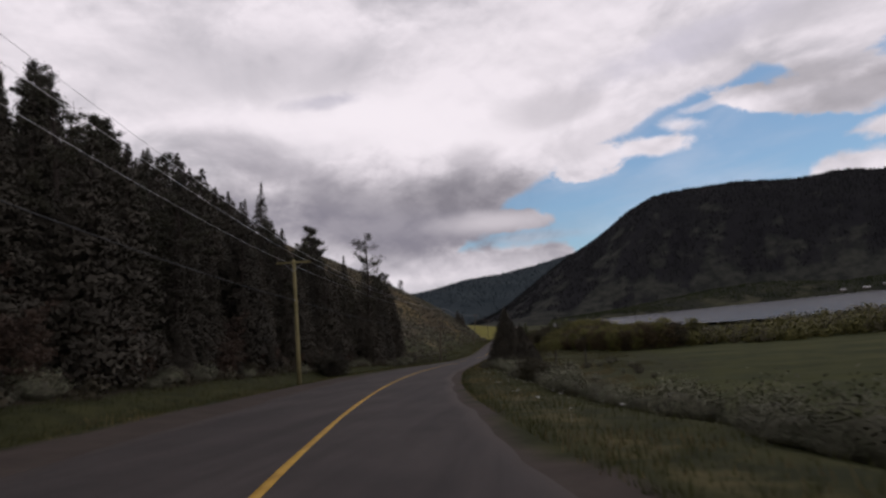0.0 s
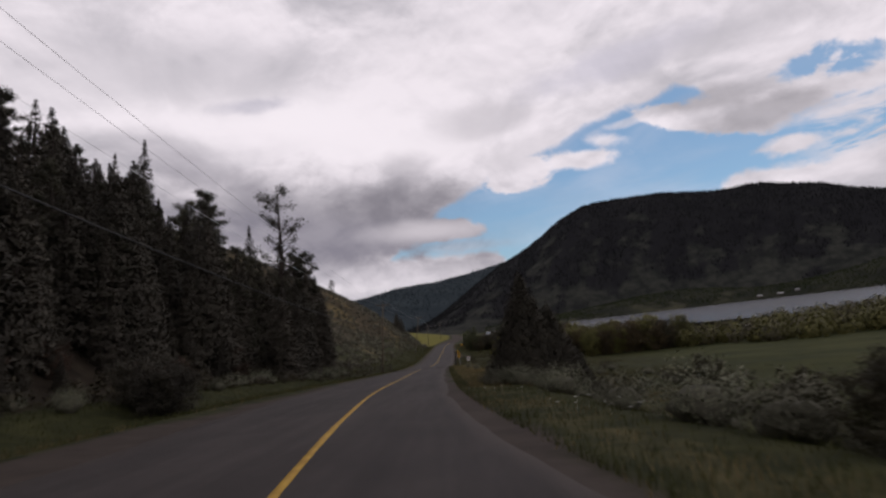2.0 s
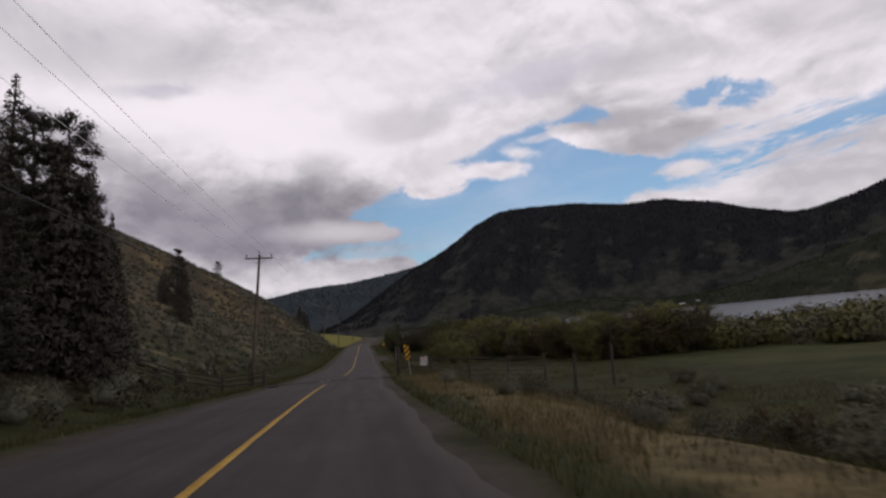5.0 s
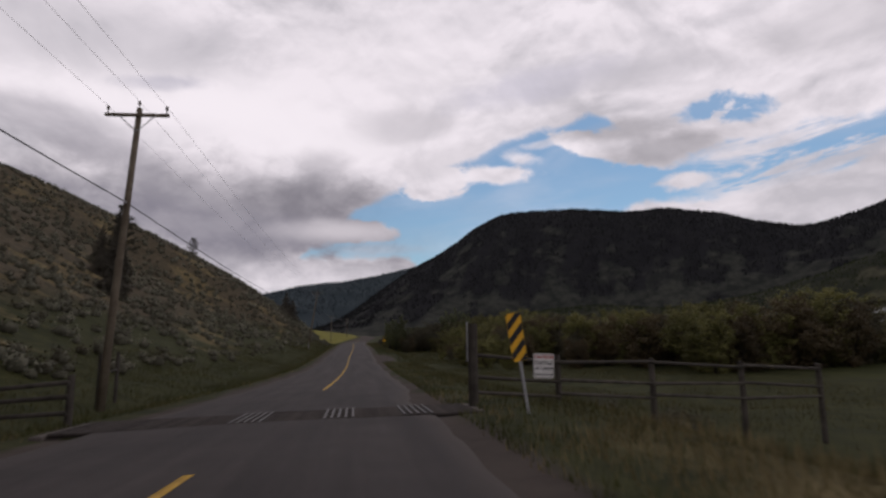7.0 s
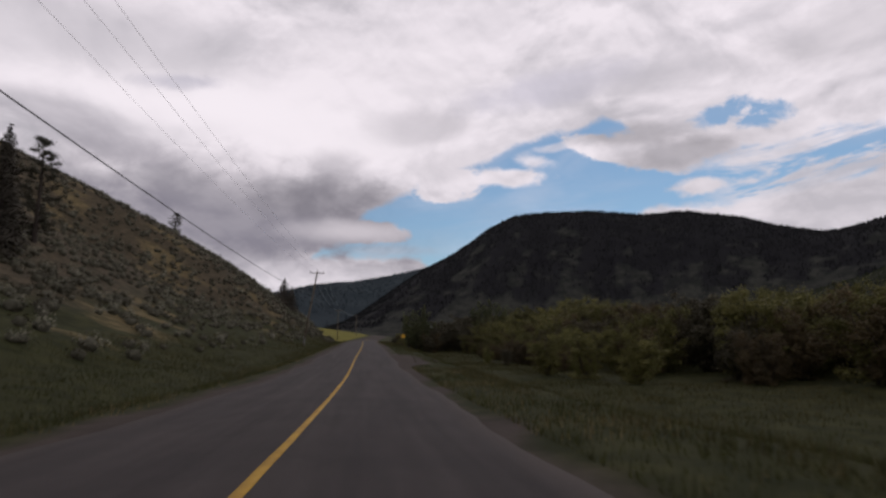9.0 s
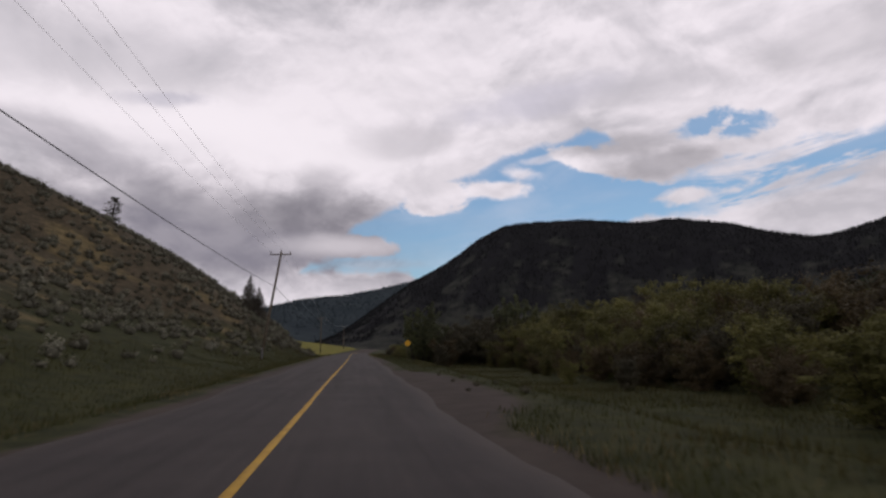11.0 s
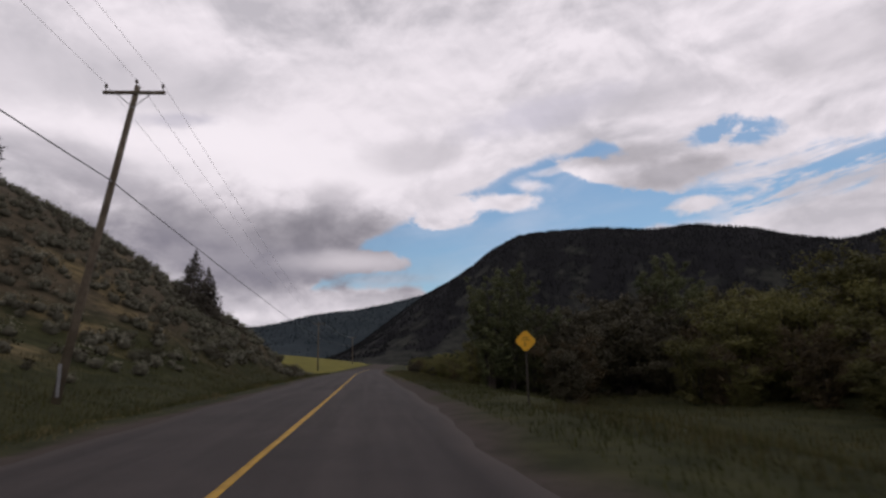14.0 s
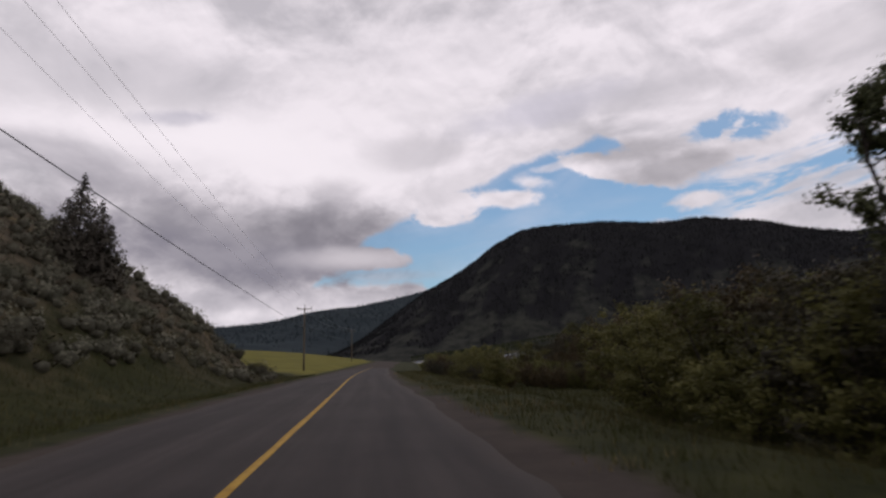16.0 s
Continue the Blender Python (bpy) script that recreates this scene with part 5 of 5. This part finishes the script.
def utility_pole(base, top, mat, label, arm_turn, r=0.15, arm=1.15, posts=(-1.05, 0.0, 1.05)):
    base, top = Vector(base), Vector(top)
    ob = thing("utility_pole", label, "utility pole", Matrix.Translation(base), "poles along the road")
    d = top - base
    bm = bmesh.new()
    tube(bm, [(0, 0, -0.4), *[tuple(d * q) for q in (0.33, 0.66, 1.0)]], [r, r * 0.9, r * 0.78, r * 0.66], 12)
    part("post", bm, mat, ob, smooth_shade=True)
    turn = pose(0, 0, 0, 0, 0, arm_turn)
    bm = bmesh.new()
    box(bm, (arm * 2, 0.10, 0.12), bevel=0.012)
    c = part("crossarm", bm, mat, ob)
    c.matrix_basis = Matrix.Translation(d * 0.972) @ turn @ Matrix.Translation((0, -r * 0.8, 0))
    for q in (-1, 1):
        bm = bmesh.new()
        tube(bm, [(q * 0.62, 0, -0.05), (0, 0, -0.62)], 0.017, 6)
        part("brace", bm, STEEL, ob).matrix_basis = c.matrix_basis
    tips = []
    for q in posts:
        i = part("insulator", INSULATOR, None, ob)
        i.matrix_basis = c.matrix_basis @ (Matrix.Translation((q * arm / 1.15, 0, 0.06)) if q else Matrix.Translation((0, r * 0.8, 0.30)))
        tips.append(base + (i.matrix_basis @ Vector((0, 0, 0.28))))
    bm = bmesh.new()
    box(bm, (0.05, 0.16, 0.09), tuple(d * 0.67 + Vector((0.0, -0.14, 0))), bevel=0.008)
    part("cable_bracket", bm, STEEL, ob)
    return tips, base + d * 0.67 + Vector((0, -0.2, 0))


def wire(a, b, sag, r=0.007, label="thin overhead power wire sagging between poles"):
    bm = bmesh.new()
    n = 24
    tube(bm, [Vector(a).lerp(Vector(b), k / n) - Vector((0, 0, 4 * sag * (k / n) * (1 - k / n))) for k in range(n + 1)], r, 5)
    return tagged(new("power_wire", finish(bm, "power_wire", CABLE if r > 0.015 else WIRE)), label, "power line", "power lines along the road")


def on_land(x, y):
    return (x, y, z_at(x, y))


def pole_at(base, top, mat, label, turn):
    return utility_pole(on_land(*base), top, mat, label, turn)


POLES = [pole_at((1.3, -22), (1.3, -22, z_at(1.3, -22) + 9.3), POLE_NEW, "tall wooden utility pole with a crossarm beside the road", 12),
         pole_at((-6.4, 35.8), (-6.65, 35.9, 12.95), POLE_NEW, "pale treated wooden utility pole with a crossarm", 8),
         pole_at((-8.75, 119.0), (-8.15, 119.0, 11.6), POLE_WOOD, "dark weathered wooden utility pole with a crossarm", -4),
         pole_at((-9.4, 216.5), (-7.7, 216.7, 11.9), POLE_WOOD, "leaning weathered wooden utility pole with a crossarm", -4),
         pole_at((-8.6, 312), (-8.6, 312, z_at(-8.6, 312) + 9.5), POLE_WOOD, "distant weathered wooden utility pole with a crossarm", 6),
         pole_at((-4.0, 400), (-4.0, 400, z_at(-4, 400) + 9.5), POLE_WOOD, "distant weathered wooden utility pole with a crossarm", 6)]
for k, ((A, ca), (B, cb)) in enumerate(zip(POLES, POLES[1:])):
    for a, b in zip(A, B):
        wire(a, b, 1.0)
    wire(ca, cb, 0.9 if k < 3 else 0.3, 0.021, "thick black overhead cable slung below the power wires")
bm = bmesh.new()
box(bm, (0.10, 0.05, 1.1), (0.16, -0.16, 0.75), bevel=0.006)
guard_ob = tagged(new("cable_guard", finish(bm, "cable_guard", STEEL)), "pale grey cable guard at a utility pole's foot", "cable guard")
guard_ob.matrix_basis = Matrix.Translation(on_land(-9.4, 216.5))


# ---- signs ----
def text_mesh(words, size, mat, name="lettering"):
    cu = bpy.data.curves.new(name, "FONT")
    cu.body, cu.size, cu.align_x, cu.align_y, cu.extrude, cu.offset = words, size, "CENTER", "CENTER", 0.001, size * 0.028
    tmp = bpy.data.objects.new(name, cu)
    scene.collection.objects.link(tmp)
    me = bpy.data.meshes.new_from_object(tmp.evaluated_get(bpy.context.evaluated_depsgraph_get()))
    bpy.data.objects.remove(tmp)
    me.materials.clear()
    me.materials.append(mat)
    return me


def rounded_plate(w, h, r, t=0.004):
    bm = bmesh.new()
    box(bm, (w, t, h))
    bmesh.ops.bevel(bm, geom=[e for e in bm.edges if abs((e.verts[0].co - e.verts[1].co).y) > t * 0.5], offset=r, segments=4, affect="EDGES")
    return bm


FADED = material("faded_sign_marking", [(0.30, 0.17, 0.01), (0.42, 0.24, 0.015)], 5, 0.5, 0.05, 20)


def diamond_sign(x, y, size, centre_h):
    ob = thing("warning_sign", "yellow diamond road warning sign on a slim post", "road sign", Matrix.Translation(on_land(x, y)))
    top = centre_h + size * 0.5
    bm = bmesh.new()
    box(bm, (0.045, 0.045, top + 0.3), (0, 0.03, (top - 0.3) / 2), bevel=0.006)
    part("post", bm, GREY_WOOD, ob)
    p = part("sign_plate", rounded_plate(size, size, 0.05), SIGN_YELLOW, ob, "yellow diamond sign plate")
    p.matrix_basis = Matrix.Translation((0, 0, centre_h)) @ pose(0, 0, 0, 0, 45, 0)
    for k, (w, h, dx, dz) in enumerate(((0.20, 0.03, 0, 0.10), (0.26, 0.03, 0, 0.03), (0.05, 0.14, -0.03, -0.10))):
        q = part("sign_bar", rounded_plate(w, h, 0.01, 0.002), FADED, p, "faded dark marking")
        q.matrix_basis = pose(0, 0, 0, 0, -45, 0) @ Matrix.Translation((dx, -0.004, dz))


def hazard_marker(x, y, low, high, turn, mirror=1):
    """Striped plate on a post: slanting bars cut to the plate's outline."""
    z = z_at(x, y)
    ob = thing("hazard_marker", "yellow and black striped hazard marker on a post", "road sign", Matrix.Translation((x, y, z)) @ pose(0, 0, 0, 0, -8 * mirror, turn), "hazard markers at the cattle guard")
    bm = bmesh.new()
    box(bm, (0.06, 0.06, high - z + 0.3), (0, 0.04, (high - z - 0.3) / 2), bevel=0.005)
    part("post", bm, STEEL, ob)
    w, h = 0.33, high - low
    mid = (low + high) / 2 - z
    p = part("sign_plate", rounded_plate(w, h, 0.03), SIGN_YELLOW, ob, "yellow plate with black slanting stripes")
    p.matrix_basis = Matrix.Translation((0, 0, mid))
    for k in range(-3, 4):
        bm = bmesh.new()
        box(bm, (w * 3, 0.003, 0.115), (0, 0, 0), pose(0, 0, 0, 0, -45 * mirror, 0))
        bmesh.ops.translate(bm, verts=bm.verts, vec=(0, 0, k * 0.325 + 0.06))
        for co, no in (((w / 2 - 0.004, 0, 0), (1, 0, 0)), ((-w / 2 + 0.004, 0, 0), (-1, 0, 0)), ((0, 0, h / 2 - 0.004), (0, 0, 1)), ((0, 0, -h / 2 + 0.004), (0, 0, -1))):
            bmesh.ops.bisect_plane(bm, geom=[*bm.verts, *bm.edges, *bm.faces], plane_co=co, plane_no=no, clear_outer=True)
        if not bm.faces:
            bm.free()
            continue
        part("stripe", bm, SIGN_BLACK, p, "black slanting stripe").matrix_basis = Matrix.Translation((0, -0.005, 0))


diamond_sign(5.85, 212.4, 0.5, 1.78 - z_at(5.85, 212.4))
hazard_marker(3.60, 109.35, 2.56, 3.60, -4)


# ---- cattle guard, fences ----
def cattle_guard():
    y0, y1, x0, x1 = 110.2, 112.5, -6.2, 2.7
    xm, ym = (x0 + x1) / 2, (y0 + y1) / 2
    z = float(level(ym)) - 0.03
    grade = math.degrees(math.atan2(float(level(y1) - level(y0)), y1 - y0))
    side = float(banking(ym))
    ob = thing("cattle_guard", "rusty steel cattle guard of cross rails over a pit", "cattle guard", Matrix.Translation((xm, ym, z + (xm - float(centre(ym))) * math.tan(radians(side)))) @ pose(0, 0, 0, grade, -side, 0))
    w, d = x1 - x0, y1 - y0
    # near-black sheet: the pit's shade is put into its colour
    bm = bmesh.new()
    box(bm, (w, d, 0.02), (0, 0, -0.20))
    part("pit", bm, PIT_SHADE, ob, "sheet below the rails painted dark as pit shade")
    bm = bmesh.new()
    tube(bm, [(-w / 2, 0, 0), (w / 2, 0, 0)], 0.052, 8)
    rail = finish(bm, "rail", RUST)
    n = 9
    for k in range(n):
        part("rail", rail, None, ob).matrix_basis = Matrix.Translation((0, -d / 2 + 0.1 + (d - 0.2) * k / (n - 1), 0.0))
    bm = bmesh.new()
    box(bm, (0.06, d, 0.02), bevel=0.005)
    bar = finish(bm, "tread_bar", TREAD)
    for g in (-2.4, -0.42, 1.34):
        for k in range(5):
            part("tread_bar", bar, None, ob, "bright worn steel tread bar").matrix_basis = Matrix.Translation((g - xm + (k - 2) * 0.155, 0, 0.060))
    bm = bmesh.new()
    for q in (-1, 1):
        box(bm, (0.24, d + 0.3, 0.24), (q * (w / 2 + 0.125), 0, -0.10), bevel=0.02)
    part("kerb", bm, CONCRETE, ob, "pale concrete kerb")


cattle_guard()


def fence(points, rails, post_h, label, rail_r=0.05, post_r=0.09, drop=None):
    """Posts at the points with rails, at the given heights, from post to post."""
    ob = thing("wooden_fence", label, "fence", Matrix.Translation(on_land(*points[0])), "fences at the cattle guard")
    o = Vector(on_land(*points[0]))
    P = [Vector(on_land(*p)) - o for p in points]
    feet = [p.z for p in P]
    if drop is not None:
        P = [Vector((p.x, p.y, -drop * k)) for k, p in enumerate(P)]
    for k, p in enumerate(P):
        bm = bmesh.new()
        tube(bm, [Vector((p.x, p.y, min(feet[k], p.z) - 0.3)), p + Vector((0.01, 0, post_h * 0.5)), p + Vector((0.0, 0.01, post_h))], [post_r, post_r * 0.95, post_r * 0.9], 9, 0.05)
        part("post", bm, GREY_WOOD, ob)
    for k, (a, b) in enumerate(zip(P, P[1:])):
        for h in rails:
            bm = bmesh.new()
            q = Vector((0, -post_r, 0))
            j = random.uniform(-0.06, 0.06)
            tube(bm, [a + q + Vector((0, 0, h + j)), (a + b) / 2 + q + Vector((0, 0, h)), b + q + Vector((0, 0, h - j))], [rail_r, rail_r * 0.9, rail_r * 0.8], 7, 0.05)
            part("rail", bm, GREY_WOOD, ob)
    return ob


fence([(2.95, 111.9), (5.35, 112.3), (8.4, 112.9), (11.6, 113.4), (14.8, 114)], (0.30, 0.68, 1.22), 1.36, "weathered wooden rail fence beside a cattle guard", drop=0.16)
fence([(-6.7, 112.2), (-9.6, 112.4), (-12.6, 112.0), (-15.6, 111.4), (-18.6, 110.6), (-21.6, 109.8)], (0.35, 0.7, 1.0), 1.2, "low weathered wooden rail fence running up the slope", 0.06)
fence([(-9.3, 121.7), (-9.05, 119.5)], (1.25,), 1.95, "short weathered rail and post beside a utility pole", 0.04, 0.07)
g = thing("gate_post", "stout weathered gate post with a steel pipe beside a road", "post", Matrix.Translation(on_land(2.9, 111.75)), "gate posts")
bm = bmesh.new()
tube(bm, [(0, 0, -0.3), (0, 0, 1.0), (0.01, 0, 2.05)], [0.13, 0.125, 0.12], 12, 0.03)
part("post", bm, GREY_WOOD, g)
for dx in (-0.15,):
    bm = bmesh.new()
    tube(bm, [(dx, -0.02, 1.1), (dx, -0.02, 2.1)], 0.022, 8)
    part("pipe", bm, STEEL, g, "pale steel pipe")
for x, h in ((14.2, 2.9), (20.3, 3.2)):
    y = 106 if x < 17 else 113.5
    g = thing("gate_post", "tall weathered wooden post of an old gateway", "post", Matrix.Translation(on_land(x, y)), "gate posts")
    bm = bmesh.new()
    tube(bm, [(0, 0, -0.3), (0.02, 0, h * 0.5), (0, 0, h)], [0.14, 0.13, 0.12], 10, 0.04)
    part("post", bm, GREY_WOOD, g)


def caution_sign(x, y, z, w, h):
    ob = thing("caution_sign", "white caution sign with red and black lettering on a fence", "sign", Matrix.Translation((x, y, z)) @ pose(0, 0, 0, 0, 2, -8))
    part("sign_plate", rounded_plate(w, h, 0.02), SIGN_WHITE, ob)
    bm = bmesh.new()
    for q in (-1, 1):
        box(bm, (w - 0.03, 0.002, 0.008), (0, -0.0035, q * (h / 2 - 0.02)))
        box(bm, (0.008, 0.002, h - 0.05), (q * (w / 2 - 0.02), -0.0035, 0))
    part("border", bm, SIGN_BLACK, ob, "thin black border line")
    for words, size, dz, mat in (("CAUTION", 0.112, 0.225, SIGN_RED), ("CATTLE", 0.125, 0.075, SIGN_BLACK), ("AT LARGE", 0.105, -0.07, SIGN_BLACK), ("OPEN RANGE", 0.075, -0.225, SIGN_BLACK)):
        t = part("lettering", text_mesh(words, size, mat), None, ob, "red letters" if mat is SIGN_RED else "black letters")
        t.matrix_basis = Matrix.Translation((0, -0.004, dz)) @ pose(0, 0, 0, 90, 0, 0)


caution_sign(4.79, 111.80, 2.29, 0.54, 0.64)


# ---- far houses ----
def far_house(az, d, w, label):
    a = radians(az)
    x, y = d * math.sin(a), 150 + d * math.cos(a)
    X, Y, Z, K = bench_grid
    z = float(Z.ravel()[np.argmin((X - x) ** 2 + (Y - y) ** 2)])
    ob = thing("house", label, "house", Matrix.Translation((x, y, z - 0.5)) @ pose(0, 0, 0, 0, 0, 30 - az), "houses across the lake")
    bm = bmesh.new()
    box(bm, (w, w * 0.6, 4.2), (0, 0, 2.1), bevel=0.05)
    part("wall", bm, CONCRETE, ob)
    bm = bmesh.new()
    v = [bm.verts.new(c) for c in ((-w * 0.54, -w * 0.36, 4.1), (w * 0.54, -w * 0.36, 4.1), (w * 0.54, w * 0.36, 4.1), (-w * 0.54, w * 0.36, 4.1), (-w * 0.54, 0, 6.6), (w * 0.54, 0, 6.6))]
    for q in ((0, 1, 5, 4), (2, 3, 4, 5), (0, 4, 3), (1, 2, 5), (0, 3, 2, 1)):
        bm.faces.new([v[i] for i in q])
    part("roof", bm, STEEL, ob, "pale metal roof")
    for dx in (-w * 0.28, w * 0.22):
        bm = bmesh.new()
        box(bm, (1.6, 0.1, 1.3), (dx, -w * 0.3 - 0.03, 2.2), bevel=0.02)
        part("window", bm, SIGN_BLACK, ob, "dark window")


for az, d, w in ((31.5, 1240, 9), (33.2, 1250, 11), (34.6, 1255, 8)):
    far_house(az, d, w, "small white house on a bench across the lake")
